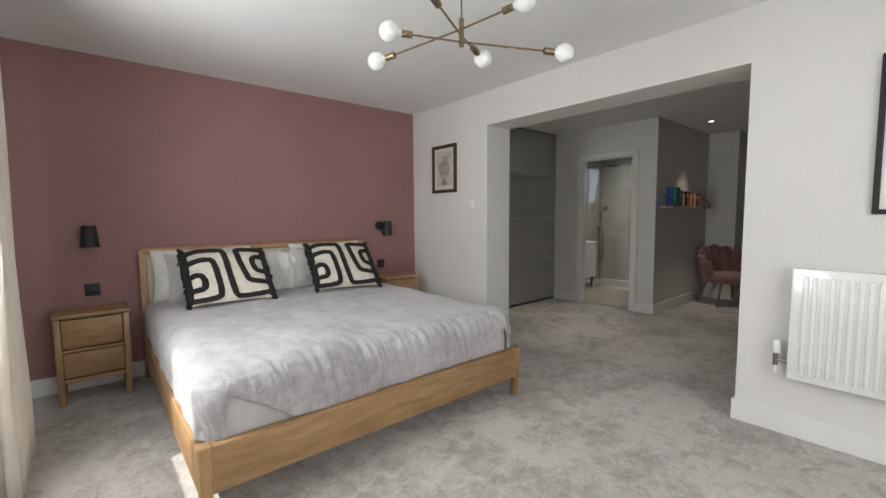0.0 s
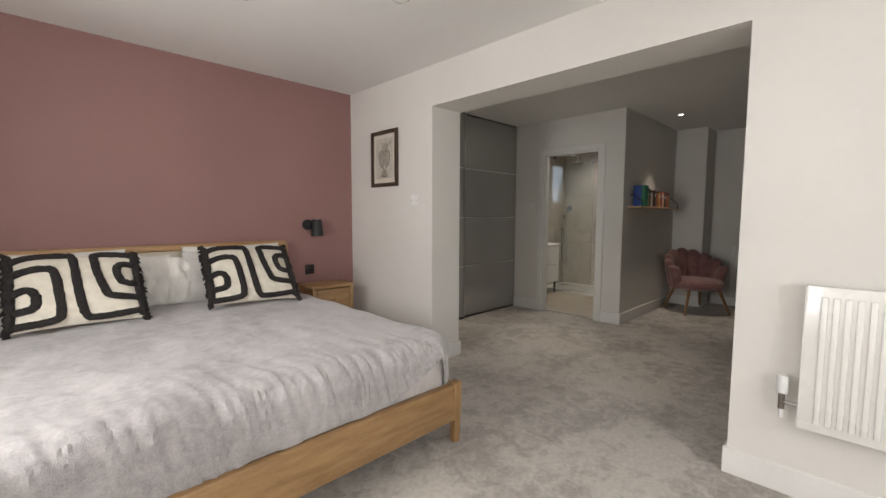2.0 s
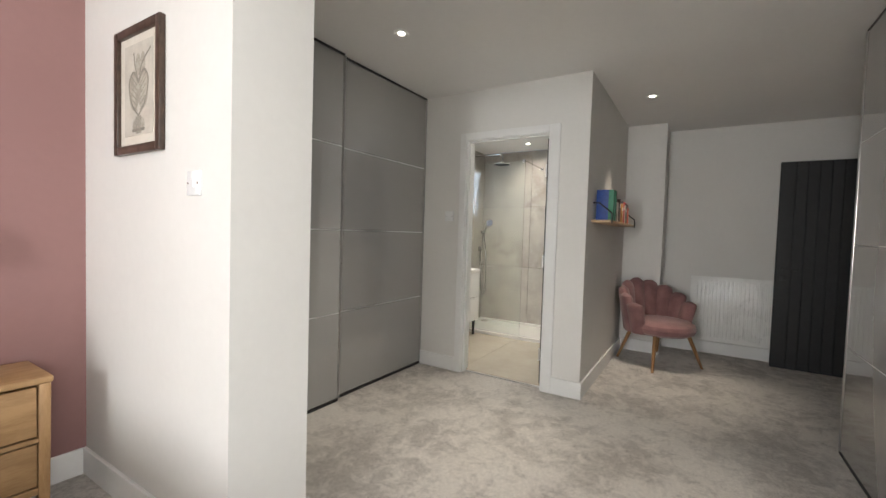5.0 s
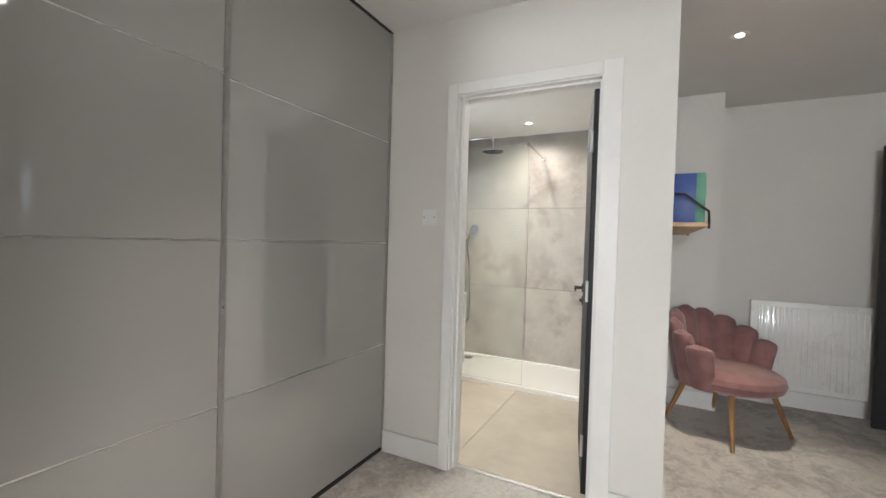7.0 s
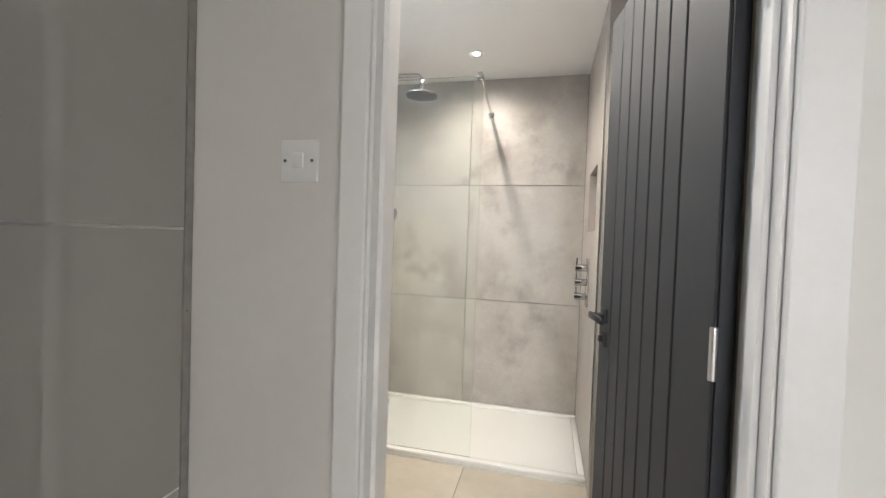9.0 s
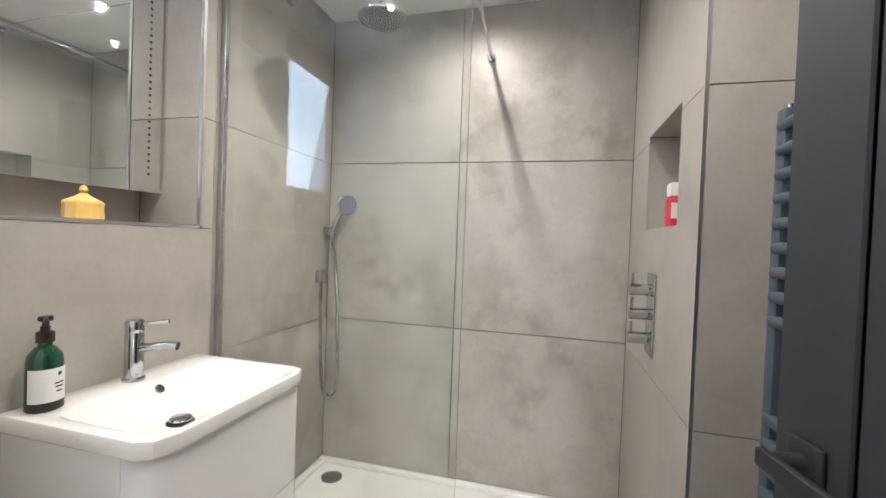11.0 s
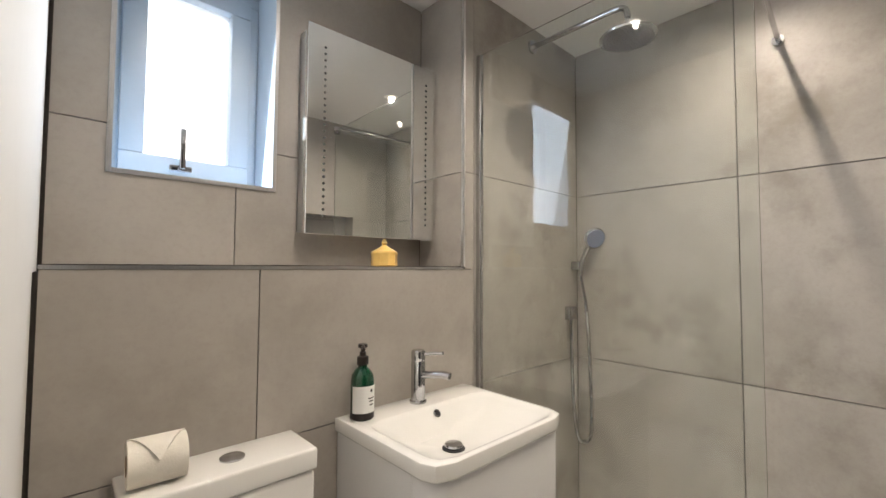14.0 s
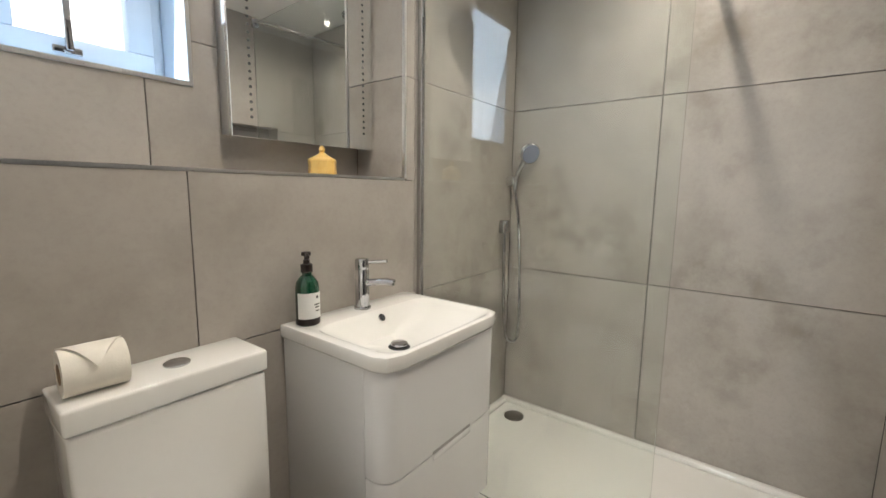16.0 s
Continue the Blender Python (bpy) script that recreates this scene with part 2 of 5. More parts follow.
TILE_WORN = stone("smudged_concrete_look_tile", (0.42, 0.387, 0.35), (0.335, 0.307, 0.272), (0.19, 0.165, 0.135), 0.42, 0.68, 0.40, 0.06)
FLOOR_TILE = mat("beige_floor_tile", (0.54, 0.48, 0.39), (0.45, 0.395, 0.32), 0.22, scale=2.5, fine=16, bump=0.03, bscale=30, rand=0.04, contrast=0.8)
GROUT = mat("grey_grout", (0.11, 0.10, 0.09), (0.08, 0.072, 0.065), 0.9)
VELVET = mat("dusty_pink_velvet", (0.27, 0.138, 0.13), (0.195, 0.095, 0.09), 0.85, scale=9, fine=120, bump=0.25, bscale=300, sheen=0.25)
WALNUT = mat("warm_wood_leg", (0.30, 0.155, 0.06), (0.22, 0.11, 0.04), 0.4, scale=8, stretch=(5, 5, 1))
SHELF = mat("light_wood", (0.52, 0.36, 0.21), (0.44, 0.29, 0.16), 0.5, scale=7, stretch=(1, 6, 6))
BROWN_FRAME = mat("dark_brown_frame", (0.075, 0.045, 0.03), (0.04, 0.024, 0.016), 0.35, scale=25)
PAPER = mat("cream_paper", (0.66, 0.61, 0.53), (0.60, 0.55, 0.47), 0.9, scale=10)
PRINT = mat("faded_print", (0.55, 0.51, 0.44), (0.47, 0.43, 0.37), 0.9, scale=14, fine=80)
INK = mat("grey_ink", (0.20, 0.18, 0.15), (0.28, 0.25, 0.21), 0.9, scale=40)
GREEN_GLASS = mat("green_bottle", (0.002, 0.055, 0.022), (0.002, 0.035, 0.015), 0.06, coat=1.0)
BROWN_PUMP = mat("black_brown_plastic", (0.02, 0.013, 0.011), (0.025, 0.017, 0.014), 0.3)
LABEL = mat("white_label", (0.75, 0.74, 0.71), (0.72, 0.71, 0.68), 0.6)
YELLOW = mat("yellow_glaze", (0.78, 0.53, 0.17), (0.72, 0.45, 0.12), 0.3, scale=18)
RED = mat("red_packet", (0.60, 0.03, 0.06), (0.50, 0.02, 0.05), 0.4)
# white plastic with the blue cast of daylight mixed into its base colour
PVC = mat("daylight_tinted_upvc", (0.62, 0.72, 0.82), (0.60, 0.70, 0.80), 0.3)
CLEAR = glass("clear_glass")
SCREEN = glass("shower_glass", (0.95, 0.985, 0.96))
FROST = glass("frosted_glass", (0.97, 0.99, 1.0), 0.4)
MIRROR = mat("mirror", (0.86, 0.87, 0.86), (0.86, 0.87, 0.86), 0.02, 1.0, rvar=0.0)
LIT = glow("lit_downlight", (1.0, 0.92, 0.80), 9.0)
SKYGLOW = glow("white_daylight", (0.97, 0.98, 1.0), 1.2)
TERRACE = mat("garden_ground", (0.20, 0.19, 0.17), (0.14, 0.15, 0.10), 0.95, scale=0.6, fine=20)

# ---- building helpers ----
HOME = {}


def root(name, at=(0, 0, 0), label="", category="", group="", kind="", turn=0):
    ob = new(name)
    ob.empty_display_size = 0.1
    ob.matrix_basis = pose(*at, 0, 0, turn)
    HOME[ob.name] = Vector(at)
    return tagged(ob, label, category, group, kind)


def finish(name, bm, material, smooth=False, auto=35):
    bmesh.ops.recalc_face_normals(bm, faces=bm.faces)
    me = bpy.data.meshes.new(name)
    bm.to_mesh(me)
    bm.free()
    me.materials.append(material)
    if smooth:
        me.shade_smooth()
        if auto:
            me.set_sharp_from_angle(angle=radians(auto))
    return me


def part(name, bm, material, parent, label="", smooth=True, local=False):
    """One mesh under a thing; its points are given in the world, or in the thing's own axes if local."""
    home = HOME[parent.name]
    if not local:
        bmesh.ops.translate(bm, verts=bm.verts, vec=-home)
    ob = new(name, finish(name, bm, material, smooth))
    ob.parent = parent
    HOME[ob.name] = home
    return tagged(ob, label)


def thing(name, bm, material, at, label="", category="", group="", kind="", smooth=True):
    bmesh.ops.translate(bm, verts=bm.verts, vec=-Vector(at))
    ob = new(name, finish(name, bm, material, smooth))
    ob.matrix_basis = pose(*at)
    HOME[ob.name] = Vector(at)
    return tagged(ob, label, category, group, kind)


def B():
    return bmesh.new()


def box(x0, x1, y0, y1, z0, z1, bevel=0.0, seg=2, bm=None):
    bm = bm or B()
    made = bmesh.ops.create_cube(bm, size=1.0)["verts"]
    for v in made:
        v.co = Vector(((x0 + x1) / 2 + v.co.x * (x1 - x0), (y0 + y1) / 2 + v.co.y * (y1 - y0), (z0 + z1) / 2 + v.co.z * (z1 - z0)))
    if bevel:
        edges = {e for v in made for e in v.link_edges}
        bmesh.ops.bevel(bm, geom=list(edges), offset=bevel, segments=seg, affect="EDGES", profile=0.5)
    return bm


def rod(p0, p1, r0, r1=None, seg=16, bm=None, caps=True):
    bm = bm or B()
    p0, p1 = Vector(p0), Vector(p1)
    d = p1 - p0
    m = Matrix.Translation((p0 + p1) / 2) @ d.to_track_quat("Z", "Y").to_matrix().to_4x4()
    bmesh.ops.create_cone(bm, cap_ends=caps, segments=seg, radius1=r0, radius2=r0 if r1 is None else r1, depth=d.length, matrix=m)
    return bm


def ball(c, r, scale=(1, 1, 1), bm=None, seg=20):
    bm = bm or B()
    m = Matrix.Translation(c) @ Matrix.Diagonal((r * scale[0], r * scale[1], r * scale[2], 1))
    bmesh.ops.create_uvsphere(bm, u_segments=seg, v_segments=max(8, seg // 2), radius=1.0, matrix=m)
    return bm


def lathe(c, profile, seg=28, bm=None):
    """Turns (radius, height) pairs about the upright through c."""
    bm = bm or B()
    rings = []
    for r, z in profile:
        rings.append([bm.verts.new((c[0] + r * math.cos(a), c[1] + r * math.sin(a), c[2] + z)) for a in np.arange(seg) * (2 * math.pi / seg)])
    for a, b in zip(rings, rings[1:]):
        for i in range(seg):
            bm.faces.new((a[i], a[(i + 1) % seg], b[(i + 1) % seg], b[i]))
    for ring in (rings[0], rings[-1]):
        bm.faces.new(ring)
    return bm


def tube(points, r, seg=10, bm=None, flat=1.0, up=(0, 0, 1)):
    """A tube along points; flat squeezes it along up."""
    bm = bm or B()
    pts = [Vector(p) for p in points]
    rings = []
    for i, p in enumerate(pts):
        d = (pts[min(i + 1, len(pts) - 1)] - pts[max(i - 1, 0)]).normalized()
        side = d.cross(Vector(up))
        if side.length < 1e-3:
            side = d.cross(Vector((0, 1, 0.3)))
        side.normalize()
        top = side.cross(d).normalized()
        rings.append([bm.verts.new(p + side * (r * math.cos(a)) + top * (r * flat * math.sin(a))) for a in np.arange(seg) * (2 * math.pi / seg)])
    for a, b in zip(rings, rings[1:]):
        for i in range(seg):
            bm.faces.new((a[i], a[(i + 1) % seg], b[(i + 1) % seg], b[i]))
    bm.faces.new(rings[0])
    bm.faces.new(rings[-1])
    return bm


def smooth_line(points, n=6):
    """Catmull-Rom through the points."""
    p = [Vector(q) for q in points]
    p = [p[0] * 2 - p[1], *p, p[-1] * 2 - p[-2]]
    out = []
    for i in range(1, len(p) - 2):
        for k in range(n):
            t = k / n
            out.append(0.5 * (2 * p[i] + (p[i + 1] - p[i - 1]) * t + (2 * p[i - 1] - 5 * p[i] + 4 * p[i + 1] - p[i + 2]) * t * t
                              + (3 * p[i] - p[i - 1] - 3 * p[i + 1] + p[i + 2]) * t ** 3))
    return out + [p[-2]]


def rounded_slab(x0, x1, y0, y1, z0, z1, r, corners, seg=8, soft=0.004):
    """A slab whose corners (of 'ab' = low or high x and y) are rounded by r."""
    bm = B()
    ring = []
    for name, cx, cy, a0 in (("ll", x0, y0, 180), ("hl", x1, y0, 270), ("hh", x1, y1, 0), ("lh", x0, y1, 90)):
        if name in corners:
            ox, oy = (cx + r if name[0] == "l" else cx - r), (cy + r if name[1] == "l" else cy - r)
            for k in range(seg + 1):
                a = radians(a0 + 90 * k / seg)
                ring.append((ox + r * math.cos(a), oy + r * math.sin(a)))
        else:
            ring.append((cx, cy))
    low = [bm.verts.new((x, y, z0)) for x, y in ring]
    high = [bm.verts.new((x, y, z1)) for x, y in ring]
    n = len(ring)
    for i in range(n):
        bm.faces.new((low[i], low[(i + 1) % n], high[(i + 1) % n], high[i]))
    bm.faces.new(low[::-1])
    top = bm.faces.new(high)
    if soft:
        bmesh.ops.bevel(bm, geom=list(top.edges), offset=soft, segments=2, affect="EDGES", profile=0.5)
    return bm


def setting(name, bm, material, label="", smooth=False, category=""):
    ob = new(name, finish(name, bm, material, smooth))
    HOME[ob.name] = Vector((0, 0, 0))
    return tagged(ob, label, category, kind="structure")


# ---- large structure ----
H, HB = 2.403, 2.31
MW, OW0, OW1 = 4.104, 3.413, 3.738
OY0, OY1, OZ = 0.866, 2.929, 2.09
DW, DI, EN = 5.76, 5.878, 5.913
DY0, DY1, DZ = 2.645, 3.345, 1.985
BX, SX, SY, FX = 2.345, 7.508, 1.97, 7.925
BACK, SIDE = -1.25, 0.22
WL, WR, WB = 4.232, 2.772, 7.885
WIN = [(-0.95, 0.75), (1.92, 2.58)]
WZ0, WZ1 = 1.0, 2.1

setting("floor", box(-0.32, 8.2, -1.5, 4.9, -0.2, 0.0), CARPET, "mottled greige deep pile carpet with brushed marks", category="carpet")
setting("ceiling", box(-0.32, 8.2, -1.5, 4.9, H, H + 0.2), CEIL, "smooth off-white painted ceiling")
setting("ceiling_bathroom", box(DI, WB, 2.4, 4.6, HB, H - 0.002), CEIL, "smooth white painted bathroom ceiling")
setting("wall_north", box(-0.3, OW1, MW, MW + 0.2, 0, H), MAUVE, "dusky mauve painted bedroom feature wall")
bm = box(OW0, OW1, OY1, MW, 0, H)
box(OW0, OW1, OY0, OY1, OZ, H, bm=bm)
box(OW0, OW1, BACK, OY0, 0, H, bm=bm)
setting("wall_opening", bm, WHITE, "off-white painted wall with a wide square opening")
# unseen back wall; its window is an addition that lets more light in
bm = box(-0.3, 0.5, BACK - 0.2, BACK, 0, H)
box(2.5, OW1, BACK - 0.2, BACK, 0, H, bm=bm)
box(0.5, 2.5, BACK - 0.2, BACK, 0, WZ0, bm=bm)
box(0.5, 2.5, BACK - 0.2, BACK, WZ1, H, bm=bm)
setting("wall_back", bm, WHITE, "off-white painted wall with an added, unseen wide window")
w = root("window_4", (1.5, BACK - 0.1, WZ0), "unseen wide white framed window with a clear pane, added to light the bedroom", "window", kind="structure")
bm = box(0.5, 2.5, BACK - 0.14, BACK - 0.07, WZ0, WZ0 + 0.06, 0.006)
box(0.5, 2.5, BACK - 0.14, BACK - 0.07, WZ1 - 0.06, WZ1, 0.006, bm=bm)
for x in (0.5, 1.47, 2.44):
    box(x, x + 0.06, BACK - 0.14, BACK - 0.07, WZ0 + 0.06, WZ1 - 0.06, 0.006, bm=bm)
part("window_frame", bm, TRIM, w)
for x in (0.56, 1.53):
    g = part("pane", box(x, x + 0.91, BACK - 0.11, BACK - 0.104, WZ0 + 0.06, WZ1 - 0.06), CLEAR, w, smooth=False)
    g.visible_shadow = False
bm = box(-0.3, 0, BACK, WIN[0][0], 0, H)
box(-0.3, 0, WIN[0][1], WIN[1][0], 0, H, bm=bm)
box(-0.3, 0, WIN[1][1], MW, 0, H, bm=bm)
for a, b in WIN:
    box(-0.3, 0, a, b, 0, WZ0, bm=bm)
    box(-0.3, 0, a, b, WZ1, H, bm=bm)
setting("wall_west", bm, WHITE, "off-white painted wall with two windows")
for i, (a, b) in enumerate(WIN):
    w = root("window_%d" % (i + 1), (-0.2, a, WZ0), "white framed bedroom window with a clear pane", "window", kind="structure")
    bm = box(-0.24, -0.17, a, b, WZ0, WZ0 + 0.06, 0.006)
    box(-0.24, -0.17, a, b, WZ1 - 0.06, WZ1, 0.006, bm=bm)
    box(-0.24, -0.17, a, a + 0.06, WZ0 + 0.06, WZ1 - 0.06, 0.006, bm=bm)
    box(-0.24, -0.17, b - 0.06, b, WZ0 + 0.06, WZ1 - 0.06, 0.006, bm=bm)
    part("window_frame", bm, TRIM, w)
    g = part("pane", box(-0.21, -0.204, a + 0.06, b - 0.06, WZ0 + 0.06, WZ1 - 0.06), CLEAR, w, smooth=False)
    g.visible_shadow = False
# unseen overhang, added; it trims the top of the sun through the windows
setting("eaves", box(-0.52, -0.302, -1.6, 4.4, 2.32, 2.42), TRIM, "unseen white board added above the windows, capping the sun")
setting("ground", box(-60, -0.302, -60, 60, -0.32, -0.15), TERRACE, "plain garden ground outside the house")

# dressing area and bathroom shell
setting("wall_alcove", box(OW1, DW, 4.42, 4.6, 0, H), WHITE, "plain white wall behind the wardrobe")
bm = box(DW, DI, BX, DY0 - 0.02, 0, H)
box(DW, DI, DY1 + 0.02, 4.42, 0, H, bm=bm)
box(DW, DI, DY0 - 0.02, DY1 + 0.02, DZ + 0.02, H, bm=bm)
setting("wall_bathroom_door", bm, WHITE, "white painted wall round the bathroom door")
setting("wall_bathroom_side", box(DI, SX, BX, 2.55, 0, H), WHITE, "white painted wall behind the bookshelf")
setting("wall_stub", box(SX, 8.1, SY, 2.55, 0, H), WHITE, "white painted projecting pier")
setting("wall_east", box(FX, 8.1, SIDE, SY, 0, H), WHITE, "white painted wall behind the radiator")
setting("wall_south", box(OW1, 8.1, SIDE - 0.15, SIDE, 0, H), WHITE, "plain white wall")


def baseboard(x0, x1, y0, y1, h=0.125):
    setting("baseboard", box(x0, x1, y0, y1, 0, h, 0.004), TRIM, "white painted skirting board")


baseboard(0.0, OW0 - 0.016, MW - 0.016, MW)
baseboard(OW0 - 0.016, OW0, OY1 - 0.016, MW)
baseboard(OW0, OW1 + 0.016, OY1 - 0.016, OY1)
baseboard(OW0 - 0.016, OW0, BACK, OY0 + 0.016)
baseboard(OW0, OW1, OY0, OY0 + 0.016)
baseboard(DW - 0.016, DW, DY1 + 0.065, 3.775)
baseboard(DW - 0.016, DW, BX - 0.016, DY0 - 0.065)
baseboard(DW, SX - 0.016, BX - 0.016, BX)
baseboard(SX - 0.016, SX, SY - 0.016, BX)
baseboard(SX, FX - 0.016, SY - 0.016, SY)
baseboard(FX - 0.016, FX, SIDE, SY)

# bathroom door lining and architrave
bm = box(DW - 0.004, DI + 0.004, DY1, DY1 + 0.02, 0, DZ + 0.02)
box(DW - 0.004, DI + 0.004, DY0 - 0.02, DY0, 0, DZ + 0.02, bm=bm)
box(DW - 0.004, DI + 0.004, DY0, DY1, DZ, DZ + 0.02, bm=bm)
box(DW + 0.03, DW + 0.07, DY1 - 0.012, DY1, 0, DZ, 0.002, bm=bm)
box(DW + 0.03, DW + 0.07, DY0, DY0 + 0.012, 0, DZ, 0.002, bm=bm)
box(DW + 0.03, DW + 0.07, DY0 + 0.012, DY1 - 0.012, DZ - 0.012, DZ, 0.002, bm=bm)
setting("door_lining", bm, TRIM, "white painted door lining with a stop")
bm = box(DW - 0.02, DW - 0.0045, DY1 + 0.006, DY1 + 0.065, 0, DZ + 0.065, 0.004)
box(DW - 0.02, DW - 0.0045, DY0 - 0.09, DY0 - 0.006, 0, DZ + 0.065, 0.004, bm=bm)
box(DW - 0.02, DW - 0.0045, DY0 - 0.006, DY1 + 0.006, DZ + 0.006, DZ + 0.065, 0.004, bm=bm)
setting("trim", bm, TRIM, "white painted architrave round the bathroom door")

# bathroom walls: solid backing, tiles set on it at the end of the file
LEDGE, RY, RX1 = 1.217, 4.487, 7.055
WX0, WX1, BZ0, BZ1 = 6.04, 6.441, 1.467, 2.15
NX0, NX1, NZ0, NZ1 = 7.19, 7.58, 1.265, 1.60
bm = box(EN, WB + 0.1, WL + 0.012, 4.6, 0, LEDGE - 0.012)
box(RX1 + 0.012, WB + 0.1, WL + 0.012, 4.6, LEDGE - 0.012, HB, bm=bm)
box(EN, WX0 - 0.012, RY + 0.012, 4.75, LEDGE - 0.012, HB, bm=bm)
box(WX1 + 0.012, RX1 + 0.012, RY + 0.012, 4.75, LEDGE - 0.012, HB, bm=bm)
box(WX0 - 0.012, WX1 + 0.012, RY + 0.012, 4.75, LEDGE - 0.012, BZ0 - 0.012, bm=bm)
box(WX0 - 0.012, WX1 + 0.012, RY + 0.012, 4.75, BZ1 + 0.012, HB, bm=bm)
wall_basin = setting("wall_basin", bm, GROUT, "grey concrete-look tiled wall with a ledge above the basin")
wall_shower = setting("wall_shower", box(WB + 0.012, WB + 0.1, 2.5, WL + 0.012, 0, HB), GROUT, "grey concrete-look tiled shower wall")
bm = box(7.016, NX0 - 0.01, 2.56, WR - 0.012, 0, HB)
box(NX1 + 0.01, WB + 0.012, 2.56, WR - 0.012, 0, HB, bm=bm)
box(NX0 - 0.01, NX1 + 0.01, 2.56, WR - 0.012, 0, NZ0 - 0.01, bm=bm)
box(NX0 - 0.01, NX1 + 0.01, 2.56, WR - 0.012, NZ1 + 0.01, HB, bm=bm)
box(NX0 - 0.01, NX1 + 0.01, 2.56, 2.635, NZ0 - 0.01, NZ1 + 0.01, bm=bm)
wall_valves = setting("wall_valves", bm, GROUT, "grey tiled shower pier with a recessed niche")
wall_towel = setting("wall_towel", box(DI, 7.016, 2.551, 2.56, 0, HB), GROUT, "grey tiled wall behind the towel radiator")
wall_entry = setting("wall_entry", box(DI, EN, DY1 + 0.105, 4.6, 0, HB), WHITE, "white painted inside of the bathroom door wall")
floor_bath = setting("floor_bathroom", box(DW + 0.06, WB, 2.56, 4.3, 0.0, 0.004), GROUT, "pale beige tiled bathroom floor")
setting("threshold", box(DW + 0.045, DW + 0.062, DY0, DY1, 0, 0.012, 0.003), STEEL, "thin metal threshold strip between carpet and tile")
setting("trim", box(EN + 0.007, RX1, WL - 0.002, WL + 0.012, LEDGE - 0.006, LEDGE + 0.002), STEEL, "slim metal edge trim along the tiled ledge")
setting("trim", box(RX1 - 0.002, RX1 + 0.008, WL - 0.002, WL + 0.010, LEDGE + 0.002, HB), STEEL, "slim metal edge trim up the tiled pier")
setting("trim", box(7.006, 7.012, WR - 0.006, WR + 0.002, 0, HB), STEEL, "slim metal edge trim on the shower pier")

# bathroom window
w = root("window_3", (WX0, 4.56, BZ0), "small white bathroom window with a frosted pane", "window", kind="structure")
bm = box(WX0, WX1, RY - 0.003, 4.74, BZ0 - 0.012, BZ0)
box(WX0, WX1, RY - 0.003, 4.74, BZ1, BZ1 + 0.012, bm=bm)
box(WX0 - 0.012, WX0, RY - 0.003, 4.74, BZ0 - 0.012, BZ1 + 0.012, bm=bm)
box(WX1, WX1 + 0.012, RY - 0.003, 4.74, BZ0 - 0.012, BZ1 + 0.012, bm=bm)
part("reveal", bm, PVC, w, "smooth white window reveal, daylight blue put into its colour")
for a in ((WX0 - 0.012, WX1 + 0.012, BZ0 - 0.012, BZ0 - 0.001), (WX0 - 0.012, WX1 + 0.012, BZ1 + 0.001, BZ1 + 0.012), (WX0 - 0.012, WX0 - 0.001, BZ0 - 0.001, BZ1 + 0.001), (WX1 + 0.001, WX1 + 0.012, BZ0 - 0.001, BZ1 + 0.001)):
    part("edge_trim", box(a[0], a[1], RY - 0.006, RY - 0.0032, a[2], a[3]), STEEL, w, "slim metal edge trim")
FY = 4.64
for name, o, wd, y0 in (("window_frame", 0.0, 0.035, FY), ("sash", 0.03, 0.06, FY - 0.015)):
    x0, x1, z0, z1 = WX0 - 0.008 + o, WX1 - o, BZ0 - 0.01 + o, BZ1 - o
    bm = box(x0, x1, y0, FY + 0.06, z0, z0 + wd, 0.005)
    box(x0, x1, y0, FY + 0.06, z1 - wd, z1, 0.005, bm=bm)
    box(x0, x0 + wd, y0, FY + 0.06, z0 + wd, z1 - wd, 0.005, bm=bm)
    box(x1 - wd, x1, y0, FY + 0.06, z0 + wd, z1 - wd, 0.005, bm=bm)
    part(name, bm, PVC, w)
g = part("pane", box(WX0 + 0.08, WX1 - 0.088, FY + 0.02, FY + 0.026, BZ0 + 0.078, BZ1 - 0.088), FROST, w, "frosted pane", smooth=False)
g.visible_shadow = False
HZ = BZ0 + 0.048
bm = box(6.185, 6.245, FY - 0.024, FY - 0.015, HZ - 0.010, HZ + 0.008, 0.003)
rod((6.215, FY - 0.024, HZ), (6.215, FY - 0.042, HZ), 0.010, bm=bm)
box(6.207, 6.223, FY - 0.05, FY - 0.036, HZ - 0.006, HZ + 0.118, 0.004, bm=bm)
part("window_handle", bm, CHROME, w, "chrome casement handle")
setting("backdrop", box(5.2, 7.3, 5.4, 5.42, 0.8, 3.4), SKYGLOW, "bright white overcast daylight beyond the window")


